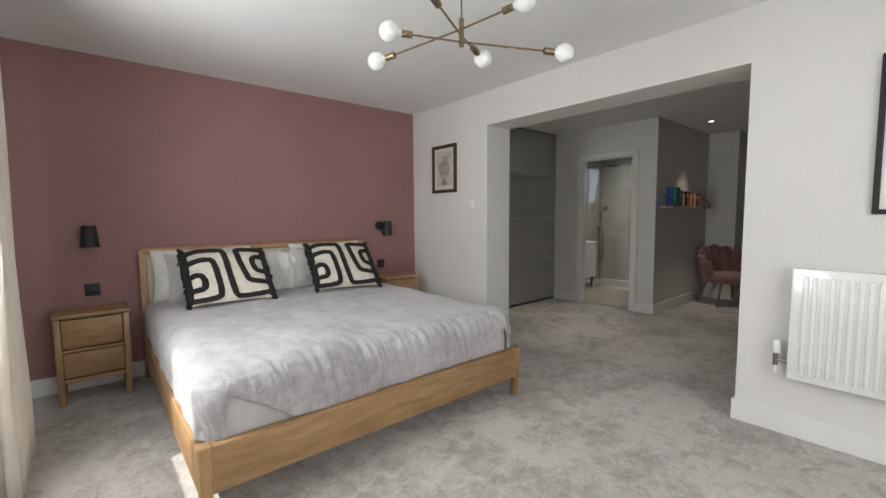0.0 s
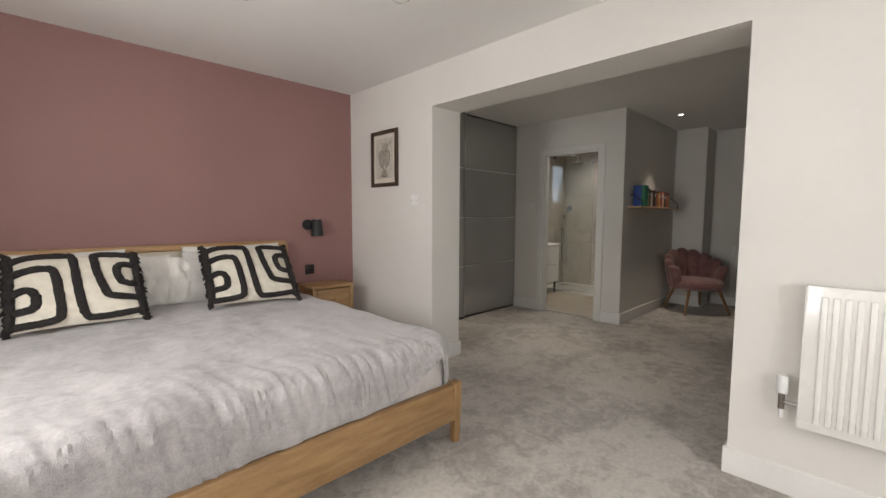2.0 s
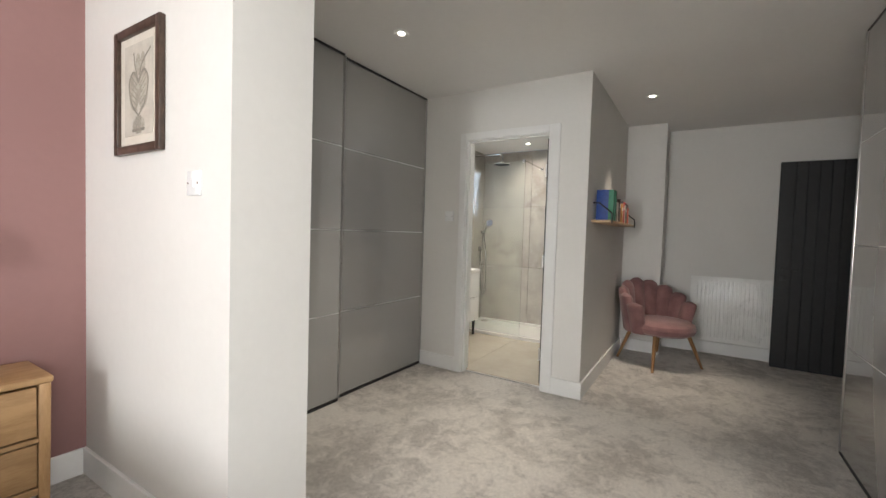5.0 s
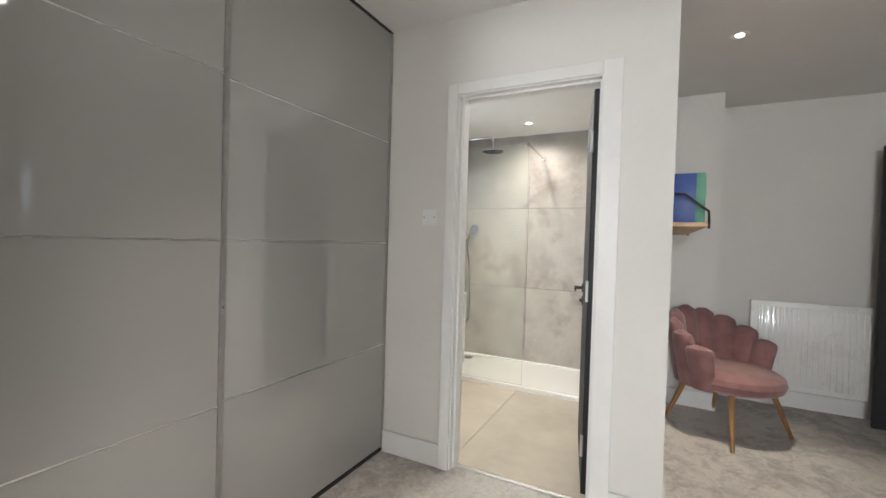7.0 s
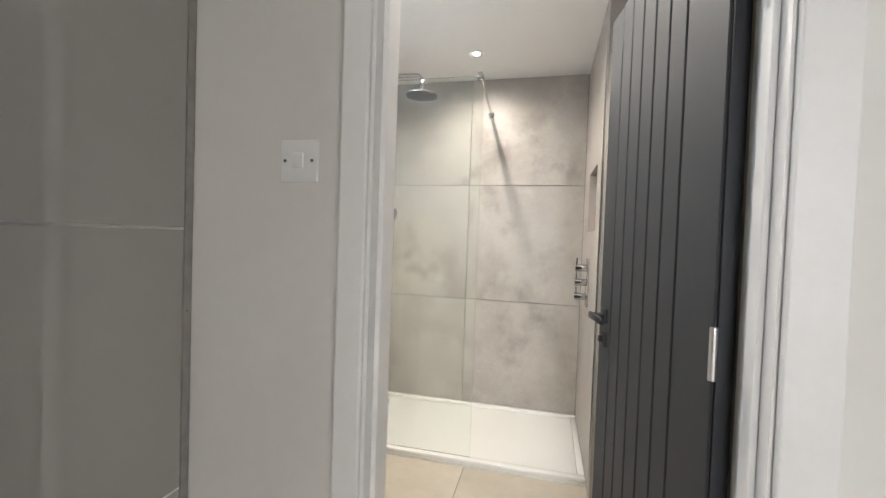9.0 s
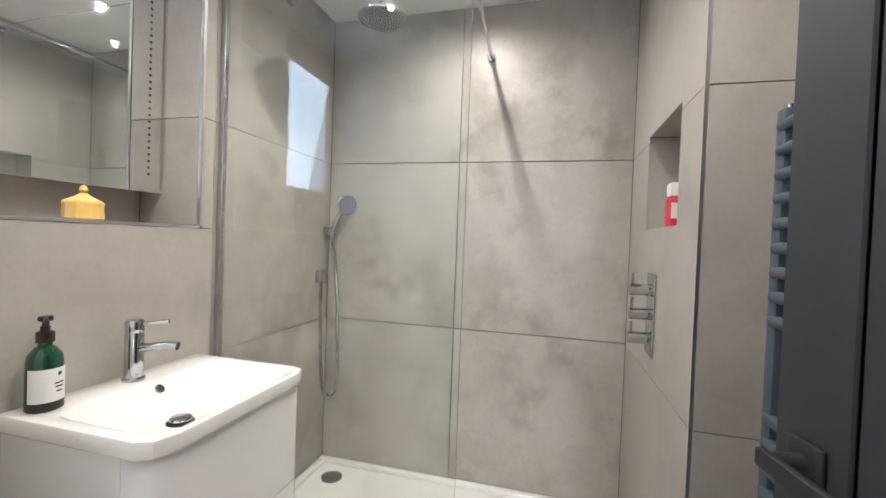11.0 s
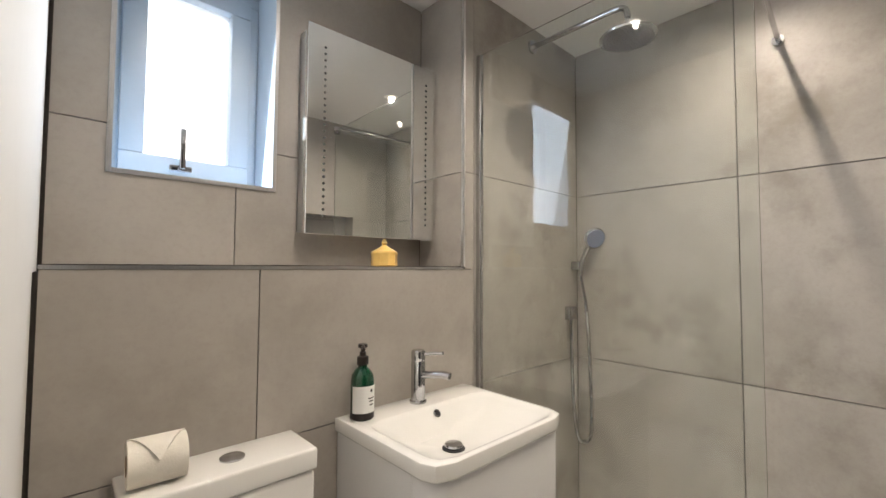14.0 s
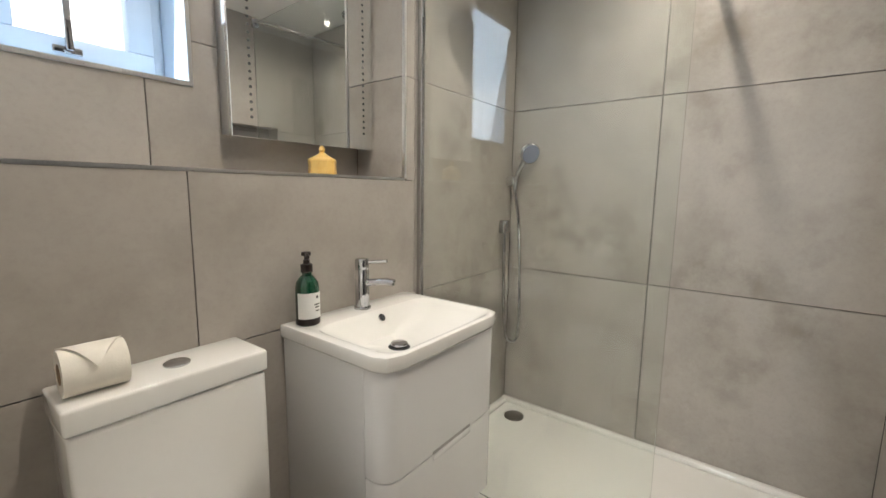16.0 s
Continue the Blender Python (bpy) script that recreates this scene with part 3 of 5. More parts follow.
# ---- bed ----
def bed():
    r = root("bed", (1.74, 3.0, 0), "oak super-king bed frame with a cream panel headboard", "bed")
    X0, X1 = 0.765, 2.70
    part("headboard_panel", box(X0 + 0.045, X1 - 0.045, 4.03, 4.06, 0.3, 0.955, 0.006), CREAM, r, "cream upholstered panel")
    part("headboard_rail", box(X0 + 0.02, X1 - 0.02, 4.012, 4.083, 0.955, 1.003, 0.012), OAK, r)
    for x in (X0, X1 - 0.05):
        part("headboard_post", box(x, x + 0.05, 4.015, 4.08, 0, 0.99, 0.008), OAK_V, r)
    part("foot_rail", box(X0 + 0.03, X1 - 0.03, 1.945, 1.99, 0.13, 0.33, 0.008), OAK, r)
    for x in (X0, X1 - 0.028):
        part("side_rail", box(x, x + 0.028, 2.0, 4.02, 0.13, 0.315, 0.006), OAK_Y, r)
    for x in (X0 - 0.006, X1 - 0.052):
        bm = box(x, x + 0.058, 1.935, 1.998, 0.0, 0.338, 0.012, 3)
        for v in bm.verts:
            if v.co.z < 0.1:
                v.co.x += (x + 0.029 - v.co.x) * 0.3
                v.co.y += (1.967 - v.co.y) * 0.3
        part("leg", bm, OAK_V, r)
    part("slat_base", box(X0 + 0.03, X1 - 0.03, 2.0, 4.02, 0.2, 0.225), OAK, r)
    thing("mattress", box(0.797, 2.668, 1.996, 4.0, 0.2262, 0.565, 0.07, 6), SHEET, (1.74, 3.0, 0.2262), "thick mattress in a white fitted sheet on the bed base", "mattress")


SHEET = mat("pale_fitted_sheet", (0.60, 0.565, 0.55), (0.50, 0.465, 0.45), 0.9, scale=5, fine=90, bump=0.6, bscale=18, dist=0.012)
OAK_Y = mat("oak_lengthwise", (0.40, 0.245, 0.115), (0.29, 0.165, 0.07), 0.45, scale=5, fine=45, stretch=(6, 1, 6), bump=0.15, bscale=60, rand=0.08)
bed()


def duvet():
    x0, x1, y0, y1, top = 0.882, 2.588, 2.082, 3.99, 0.60
    R, hang = 0.105, 0.335
    nx, ny = 210, 190
    bm = B()
    grid = []
    a = np.linspace(x0 - hang, x1 + hang, nx)
    b = np.linspace(y0 - hang, y1, ny)
    for yy in b:
        row = []
        for xx in a:
            cx, cy = min(max(xx, x0), x1), max(yy, y0)
            d = Vector((xx - cx, yy - cy))
            L = d.length
            n = noise.noise((xx * 3.1, yy * 2.2, 0.3)) * 0.018 + noise.noise((xx * 9, yy * 6, 1.7)) * 0.008 + noise.noise((xx * 21, yy * 16, 2.7)) * 0.003
            fold = noise.noise((xx * 14, yy * 14, 4.0)) * 0.5 + noise.noise((xx * 5, yy * 5, 8.0))
            gather = noise.noise((xx * 26 + yy * 6, yy * 4, 6.0)) + 0.75 * (0.5 - abs(noise.noise((xx * 44 + yy * 9, yy * 5, 3.0))) * 2)
            near = min(1.0, max(0.0, 1 - (yy - y0) / 0.30))
            p = Vector((cx, cy, top + n + 0.006 * gather * near))
            if L > 0:
                dirn = d / L
                lift = 0.0
                if yy < y0:
                    lift = max(0.0, 1 - max(0.0, xx - x0) / 0.28) * 0.60 if xx < 1.7 else max(0.0, 1 - max(0.0, x1 - xx) / 0.30) * 0.55
                    lift *= dirn.y ** 4 * min(1.0, max(0.0, (min(xx - x0, x1 - xx) + 0.05) / 0.07))
                reach = hang * (1 - lift) + 0.012 * fold
                q = L / (hang * 1.02)
                L = min(reach, q * reach)
                turn = min(L / R, math.pi / 2)
                out = R * math.sin(turn) + (0.010 * fold + 0.011 * gather * abs(dirn.y)) * min(1, L / 0.12) + 0.022 * lift * min(1, L / 0.1)
                drop = R * (1 - math.cos(turn)) + max(0, L - R * math.pi / 2)
                p += Vector((dirn.x * out, dirn.y * out, -drop))
            row.append(bm.verts.new(p))
        grid.append(row)
    for j in range(ny - 1):
        for i in range(nx - 1):
            bm.faces.new((grid[j][i], grid[j][i + 1], grid[j + 1][i + 1], grid[j + 1][i]))
    for f in list(bm.faces):
        if f.calc_area() < 1e-9:
            bm.faces.remove(f)
    ob = thing("duvet", bm, DUVET, (1.735, 3.0, 0.4), "rumpled pale grey duvet spread over the bed", "duvet")
    ob.data.shade_smooth()


duvet()


def cushion_mesh(w, h, d, n=28, rnd=0.35, wob=0.0, seed=0):
    """A stuffed cushion standing in x and z, y its thickness; both faces bulge."""
    bm = B()
    sides = []
    for s in (-1, 1):
        g = []
        for j in range(n + 1):
            row = []
            for i in range(n + 1):
                u, v = 2 * i / n - 1, 2 * j / n - 1
                pinch = 1 - 0.05 * (1 - u * u) * abs(v) ** 3 - 0.0
                x = u * w / 2 * (1 - 0.06 * (1 - v * v) * abs(u) ** 3)
                z = v * h / 2 * pinch
                t = (max(0, 1 - abs(u) ** 2.6) * max(0, 1 - abs(v) ** 2.6)) ** 0.5
                y = s * d / 2 * t + wob * noise.noise((u * 2.5 + seed, v * 2.5, s)) * t
                row.append((x, y, z))
            g.append(row)
        sides.append(g)
    for g in sides:
        vs = [[bm.verts.new(p) for p in row] for row in g]
        for j in range(n):
            for i in range(n):
                bm.faces.new((vs[j][i], vs[j][i + 1], vs[j + 1][i + 1], vs[j + 1][i]))
    bmesh.ops.remove_doubles(bm, verts=bm.verts, dist=0.0005)
    return bm


def lean(bm, at, tilt, yaw=0, roll=0):
    m = pose(*at, tilt, 0, yaw) @ pose(0, 0, 0, 0, roll, 0)
    bmesh.ops.transform(bm, matrix=m, verts=bm.verts)
    return bm


def pillow(at, w, h, d, tilt, material, label, yaw=0, roll=0, seed=0):
    bm = lean(cushion_mesh(w, h, d, wob=0.03, seed=seed), at, tilt, yaw, roll)
    ob = thing("pillow", bm, material, at, label, "pillow", "pillows on the bed")
    ob.data.shade_smooth()


pillow((1.19, 3.955, 0.79), 0.72, 0.40, 0.15, -8, PILLOW_W, "plump white pillow leaning on the headboard", seed=1)
pillow((2.24, 3.955, 0.79), 0.72, 0.40, 0.15, -8, PILLOW_W, "plump white pillow leaning on the headboard", seed=2)
pillow((1.24, 3.86, 0.775), 0.66, 0.38, 0.14, -14, PILLOW_G, "soft grey pillow propped behind a patterned cushion", seed=3)
pillow((2.19, 3.86, 0.775), 0.66, 0.38, 0.14, -14, PILLOW_G, "soft grey pillow propped behind a patterned cushion", seed=4)
pillow((1.70, 3.90, 0.765), 0.20, 0.36, 0.13, -12, PILLOW_W, "small white pillow between the cushions", seed=5)
pillow((1.84, 3.88, 0.755), 0.20, 0.35, 0.12, -14, PILLOW_W, "small white pillow between the cushions", 0, 6, seed=6)

PATTERN = [
    [(0.03, 0.90), (0.2, 0.955), (0.42, 0.95), (0.475, 0.9), (0.485, 0.6), (0.50, 0.25), (0.53, 0.08), (0.60, 0.05), (0.8, 0.06), (0.97, 0.09)],
    [(0.05, 0.70), (0.15, 0.735), (0.27, 0.74), (0.33, 0.68), (0.35, 0.4), (0.355, 0.13), (0.32, 0.07), (0.2, 0.05), (0.04, 0.05)],
    [(0.04, 0.44), (0.12, 0.47), (0.18, 0.42), (0.195, 0.3), (0.16, 0.22), (0.04, 0.21)],
    [(0.97, 0.94), (0.8, 0.945), (0.66, 0.94), (0.64, 0.85), (0.66, 0.55), (0.70, 0.34), (0.76, 0.285), (0.96, 0.26)],
    [(0.97, 0.76), (0.86, 0.76), (0.81, 0.68), (0.82, 0.53), (0.87, 0.47), (0.97, 0.46)],
]


def patterned_cushion(at, w, h, d, tilt, yaw, roll):
    m = pose(*at, tilt, 0, yaw) @ pose(0, 0, 0, 0, roll, 0)
    r = root("cushion", at, "ivory cushion with tufted black swirling lines and fringed sides", "cushion", "patterned cushions on the bed")
    r.matrix_basis = m
    part("cover", cushion_mesh(w, h, d), IVORY, r, smooth=True, local=True)

    def on(u, v):
        a, b = 2 * u - 1, 2 * v - 1
        t = (max(0, 1 - abs(a) ** 2.6) * max(0, 1 - abs(b) ** 2.6)) ** 0.5
        return Vector((a * w / 2, -d / 2 * t - 0.004, b * h / 2))

    for line in PATTERN:
        pts = [on(p.x, p.y) for p in smooth_line([(u, v, 0) for u, v in line], 8)]
        bm = tube(pts, 0.0215, 10, flat=0.55, up=(0, 1, 0))
        for v in bm.verts:
            v.co += Vector((noise.noise(v.co * 90), 0.6 * noise.noise(v.co * 80 + Vector((5, 0, 0))), noise.noise(v.co * 85 + Vector((0, 9, 0))))) * 0.005
        part("tufted_line", bm, TUFT, r, "black tufted line", local=True)
    for u in (0.025, 0.975):
        bm = tube([on(u, 0.03 + 0.94 * k / 24) for k in range(25)], 0.019, 10, up=(0, 1, 0))
        for v in bm.verts:
            v.co += Vector((noise.noise(v.co * 60), 0.6 * noise.noise(v.co * 70), noise.noise(v.co * 65 + Vector((0, 9, 0))))) * 0.012
        part("tufted_edge", bm, TUFT, r, "black tufted edge", local=True)
    for s in (-1, 1):
        for k in range(9):
            v = -0.96 + 0.24 * k
            bm = B()
            root_at = Vector((s * (w / 2 - 0.012), -0.004, v * h / 2))
            for q in range(16):
                a = root_at + Vector((random.uniform(-0.012, 0.008) * s, random.uniform(-0.014, 0.010), random.uniform(-0.024, 0.024)))
                mid = a + Vector((random.uniform(0.008, 0.022) * s, random.uniform(-0.014, 0.006), random.uniform(-0.012, 0.006)))
                tip = mid + Vector((random.uniform(0.0, 0.014) * s, random.uniform(-0.006, 0.004), random.uniform(-0.028, -0.008)))
                rod(a, mid, 0.007, 0.0075, 6, bm)
                rod(mid, tip, 0.0075, 0.003, 6, bm)
            part("tassel", bm, TUFT, r, "black wool tassel", local=True)
    return r


patterned_cushion((1.275, 3.585, 0.795), 0.575, 0.475, 0.14, -42, 2, 1)
patterned_cushion((2.215, 3.575, 0.795), 0.575, 0.475, 0.14, -42, -3, 2)


# ---- bedside tables ----
def bedside_table(x0, y0, label):
    w, d, h = 0.40, 0.30, 0.605
    x1, y1 = x0 + w, y0 + d
    r = root("bedside_table", (x0 + w / 2, y0 + d / 2, 0), label, "bedside table", "bedside tables")
    part("top", box(x0 - 0.006, x1 + 0.006, y0 - 0.006, y1, h - 0.028, h, 0.008), OAK, r)
    for x in (x0, x1 - 0.036):
        for y in (y0, y1 - 0.036):
            bm = box(x, x + 0.036, y, y + 0.036, 0, h - 0.028, 0.005)
            for v in bm.verts:
                if v.co.z < 0.05:
                    v.co.x += (0.006 if x == x0 else -0.006)
            part("leg", bm, OAK_V, r)
    for x in (x0 + 0.006, x1 - 0.022):
        part("side_panel", box(x, x + 0.016, y0 + 0.036, y1 - 0.036, 0.15, h - 0.028), OAK_Y, r)
    part("back_panel", box(x0 + 0.036, x1 - 0.036, y1 - 0.016, y1 - 0.006, 0.15, h - 0.028), OAK, r)
    part("rail", box(x0 + 0.036, x1 - 0.036, y0 + 0.004, y0 + 0.03, 0.352, 0.368), OAK, r)
    bm = box(x0 + 0.036, x1 - 0.036, y0 + 0.004, y0 + 0.026, 0.145, 0.172, 0.003)
    part("apron", bm, OAK, r)
    part("base_panel", box(x0 + 0.02, x1 - 0.02, y0 + 0.03, y1 - 0.02, 0.15, 0.165), OAK, r)
    for z0, z1 in ((0.376, 0.568), (0.18, 0.345)):
        dr = part("drawer", box(x0 + 0.042, x1 - 0.042, y0 + 0.002, y0 + 0.024, z0, z1, 0.004), OAK, r)
        zc = (z0 + z1) / 2
        bm = lathe((0, 0, 0), [(0.006, 0), (0.006, 0.012), (0.016, 0.02), (0.013, 0.026)], 16)
        bmesh.ops.transform(bm, matrix=pose((x0 + x1) / 2, y0 + 0.003, zc, 90, 0, 0), verts=bm.verts)
        part("knob", bm, OAK, dr)


bedside_table(0.275, 3.785, "small oak bedside table with two drawers beside the curtain")
bedside_table(2.795, 3.755, "small oak bedside table with two drawers beside the bed")


# ---- wall lights, sockets, pictures, switches ----
def wall_light(x, o):
    r = root("wall_light", (x, MW, 1.12), "matt black wall light with a tapered shade", "wall light", "bedside wall lights")
    part("base", rod((x - o, MW, 1.135), (x - o, MW - 0.022, 1.135), 0.048, seg=28), BLACK, r)
    part("switch", rod((x - o, MW - 0.022, 1.135), (x - o, MW - 0.04, 1.135), 0.011), CHROME, r, "small chrome toggle")
    part("arm", tube(smooth_line([(x - o, MW - 0.015, 1.15), (x - 0.02, MW - 0.05, 1.16), (x + 0.01, MW - 0.08, 1.155)], 5), 0.008), BLACK, r)
    part("shade", lathe((x + 0.012, MW - 0.085, 1.032), [(0.052, 0), (0.056, 0.0), (0.041, 0.15), (0.036, 0.152), (0.036, 0.148)], 28), BLACK, r)
    part("cap", rod((x + 0.012, MW - 0.085, 1.183), (x + 0.012, MW - 0.085, 1.192), 0.006), CHROME, r, "small chrome cap")


wall_light(0.478, -0.012)
wall_light(2.972, 0.045)


def socket(x):
    r = root("wall_socket", (x, MW, 0.716), "matt black square wall socket plate", "socket", "bedside sockets")
    part("plate", box(x - 0.044, x + 0.044, MW - 0.009, MW, 0.672, 0.76, 0.003), BLACK, r)
    for s in (-1, 1):
        part("screw", rod((x + s * 0.03, MW - 0.009, 0.716), (x + s * 0.03, MW - 0.0105, 0.716), 0.0035, seg=10), BLACK, r, "black screw")
    part("rocker", box(x - 0.012, x + 0.012, MW - 0.0125, MW - 0.009, 0.702, 0.73, 0.002), BLACK, r)


socket(0.488)
socket(2.943)


def switch(x, y, z):
    r = root("light_switch", (x, y, z), "white plastic light switch plate on the wall", "light switch", "light switches")
    part("plate", box(x - 0.009, x, y - 0.043, y + 0.043, z - 0.043, z + 0.043, 0.003), PLASTIC, r)
    part("rocker", box(x - 0.013, x - 0.009, y - 0.012, y + 0.012, z - 0.016, z + 0.016, 0.002), PLASTIC, r)
    for s in (-1, 1):
        part("screw", rod((x - 0.009, y + s * 0.031, z), (x - 0.0105, y + s * 0.031, z), 0.0035, seg=10), BRASS, r, "brass screw")


switch(OW0, 3.142, 1.35)
switch(DW, 3.508, 1.35)


def framed(name, y0, y1, z0, z1, frame_w, material, label, mount):
    x = OW0
    r = root(name, (x, (y0 + y1) / 2, (z0 + z1) / 2), label, "picture")
    for nm, a in (("frame_stile", (y0, y0 + frame_w, z0, z1)), ("frame_stile", (y1 - frame_w, y1, z0, z1)),
                  ("frame_rail", (y0 + frame_w, y1 - frame_w, z0, z0 + frame_w)), ("frame_rail", (y0 + frame_w, y1 - frame_w, z1 - frame_w, z1))):
        part(nm, box(x - 0.024, x, a[0], a[1], a[2], a[3], 0.005), material, r)
    part("mount", box(x - 0.008, x, y0 + frame_w, y1 - frame_w, z0 + frame_w, z1 - frame_w), PAPER if mount else LABEL, r, "pale card mount", smooth=False)
    return r


p = framed("framed_print", 3.352, 3.738, 1.482, 1.982, 0.034, BROWN_FRAME, "botanical print in a dark brown wooden frame", True)
part("print", box(OW0 - 0.0105, OW0 - 0.008, 3.425, 3.665, 1.555, 1.915), PRINT, p, "faded drawing of a plant", smooth=False)
YC, ZC = 3.545, 1.73
bm = B()
for s in (-1, 1):
    pts = [(OW0 - 0.011, YC, ZC - 0.10), (OW0 - 0.011, YC + s * 0.055, ZC - 0.05), (OW0 - 0.011, YC + s * 0.08, ZC + 0.03), (OW0 - 0.011, YC + s * 0.045, ZC + 0.075), (OW0 - 0.011, YC, ZC + 0.03)]
    tube(smooth_line(pts), 0.0045, 6, bm, 0.3, (1, 0, 0))
    tube(smooth_line([(OW0 - 0.011, YC, ZC + 0.03), (OW0 - 0.011, YC + s * 0.03, ZC + 0.1), (OW0 - 0.011, YC + s * 0.07 - 0.03, ZC + 0.15)]), 0.004, 6, bm, 0.3, (1, 0, 0))
    for k in range(6):
        tube([(OW0 - 0.011, YC + s * 0.01, ZC - 0.08 + 0.02 * k), (OW0 - 0.011, YC + s * 0.06, ZC - 0.05 + 0.022 * k)], 0.002, 5, bm, 0.3, (1, 0, 0))
for k in range(5):
    tube(smooth_line([(OW0 - 0.011, YC - 0.01 * k + 0.02, ZC - 0.17), (OW0 - 0.011, YC - 0.01 * k + 0.02, ZC - 0.1)]), 0.003, 5, bm, 0.3, (1, 0, 0))
tube([(OW0 - 0.011, YC - 0.05, ZC - 0.155), (OW0 - 0.011, YC + 0.05, ZC - 0.155)], 0.006, 6, bm, 0.3, (1, 0, 0))
wash = B()
for s in (-1, 1):
    ball((OW0 - 0.0106, YC + s * 0.036, ZC), 0.05, (0.012, 0.9, 1.55), wash, 24)
    ball((OW0 - 0.0106, YC + s * 0.02 - 0.015, ZC + 0.10), 0.03, (0.012, 0.7, 1.5), wash, 20)
ball((OW0 - 0.0106, YC, ZC - 0.135), 0.04, (0.012, 1.3, 0.8), wash, 20)
part("wash", wash, mat("grey_wash", (0.42, 0.385, 0.32), (0.30, 0.27, 0.22), 0.9, scale=30, fine=120), p, "grey wash shading")
part("ink_lines", bm, INK, p, "grey ink drawing of leaves and a fruit")
p = framed("framed_print", -0.25, 0.345, 1.228, 1.985, 0.024, BLACK, "large white print in a thin black frame", False)
bm = B()
for k in range(9):
    box(OW0 - 0.0095, OW0 - 0.008, -0.12, 0.24 - 0.02 * (k % 3), 1.42 + 0.05 * k, 1.428 + 0.05 * k, bm=bm)
part("ink_lines", bm, INK, p, "thin grey ruled lines", smooth=False)


# ---- radiators ----
def radiator(x, y0, y1, z0, z1, d, label, valve=None, pitch=0.0345):
    r = root("radiator", (x, (y0 + y1) / 2, z0), label, "radiator", "panel radiators")
    xf = x - d
    part("back_panel", box(x - 0.035, x - 0.022, y0, y1, z0 + 0.01, z1 - 0.01, 0.004), RADIATOR, r)
    part("top_grille", box(xf + 0.014, x - 0.024, y0, y1, z1 - 0.012, z1 - 0.004), RADIATOR, r)
    for y in (y0, y1 - 0.006):
        part("side_panel", box(xf + 0.006, x - 0.024, y, y + 0.006, z0 + 0.004, z1 - 0.006), RADIATOR, r)
    bm = box(xf + 0.004, xf + 0.014, y0 + 0.004, y1 - 0.004, z0, z1, 0.004)
    part("front_panel", bm, RADIATOR, r)
    n = int((y1 - y0 - 0.06) / pitch)
    first = (y0 + y1) / 2 - (n - 1) * pitch / 2
    for k in range(n):
        y = first + k * pitch
        bm = box(xf - 0.006, xf + 0.006, y - 0.0105, y + 0.0105, z0 + 0.035, z1 - 0.04, 0.0055, 2)
        part("flute", bm, RADIATOR, r)
    for y in (y0 + 0.15, y1 - 0.15):
        part("bracket", box(x - 0.022, x, y - 0.02, y + 0.02, z0 + 0.1, z1 - 0.1), RADIATOR, r)
    if valve:
        y, z = valve
        part("valve_body", rod((x - 0.06, y, z - 0.09), (x - 0.06, y, z - 0.02), 0.012), BRASS_D, r, "dull metal valve body")
        part("valve_tail", rod((x - 0.06, y, z - 0.06), (x - 0.06, y1, z - 0.06), 0.009), CHROME, r, "chrome tail pipe")
        part("valve_head", lathe((x - 0.06, y, z - 0.02), [(0.019, 0), (0.021, 0.01), (0.021, 0.06), (0.017, 0.075)], 20), PLASTIC, r, "white thermostatic head")
        part("pipe_end", rod((x - 0.06, y, z - 0.13), (x - 0.06, y, z - 0.09), 0.0075), PLASTIC, r)


BRASS_D = mat("dull_nickel", (0.30, 0.27, 0.24), (0.22, 0.20, 0.18), 0.4, 1.0)
radiator(OW0, -0.78, 0.617, 0.345, 0.945, 0.095, "white panel radiator with vertical flutes under a picture", (0.672, 0.49))
radiator(FX, 0.55, 1.70, 0.15, 0.83, 0.09, "white panel radiator with vertical flutes beside the chair")


# ---- curtain ----
def curtain():
    bm = B()
    n, m = 120, 14
    rows = []
    for j in range(m + 1):
        t = j / m
        z = 0.01 + 2.25 * t
        row = []
        for i in range(n + 1):
            u = i / n
            y = 2.60 + 0.58 * u + 0.012 * math.sin(3 * t + 5 * u)
            x = 0.165 + (0.05 - 0.015 * t) * math.sin(u * 2 * math.pi * 6.5 + 0.4 * math.sin(4 * t)) + 0.015 * noise.noise((u * 4, t * 3, 2))
            row.append(bm.verts.new((x, y, z)))
        rows.append(row)
    for a, b in zip(rows, rows[1:]):
        for i in range(n):
            bm.faces.new((a[i], a[i + 1], b[i + 1], b[i]))
    r = root("curtain", (0.14, 2.87, 0), "long pleated cream curtain drawn open to the floor", "curtain")
    ob = part("cloth", bm, CURTAIN, r)
    mod = ob.modifiers.new("thickness", "SOLIDIFY")
    mod.thickness = 0.006
    part("pole", rod((0.145, 1.2, 2.29), (0.145, 3.3, 2.29), 0.014), BLACK, r, "black curtain pole")
    for y in (1.3, 3.2):
        part("bracket", rod((0.0, y, 2.29), (0.145, y, 2.29), 0.008), BLACK, r, "black bracket")


curtain()


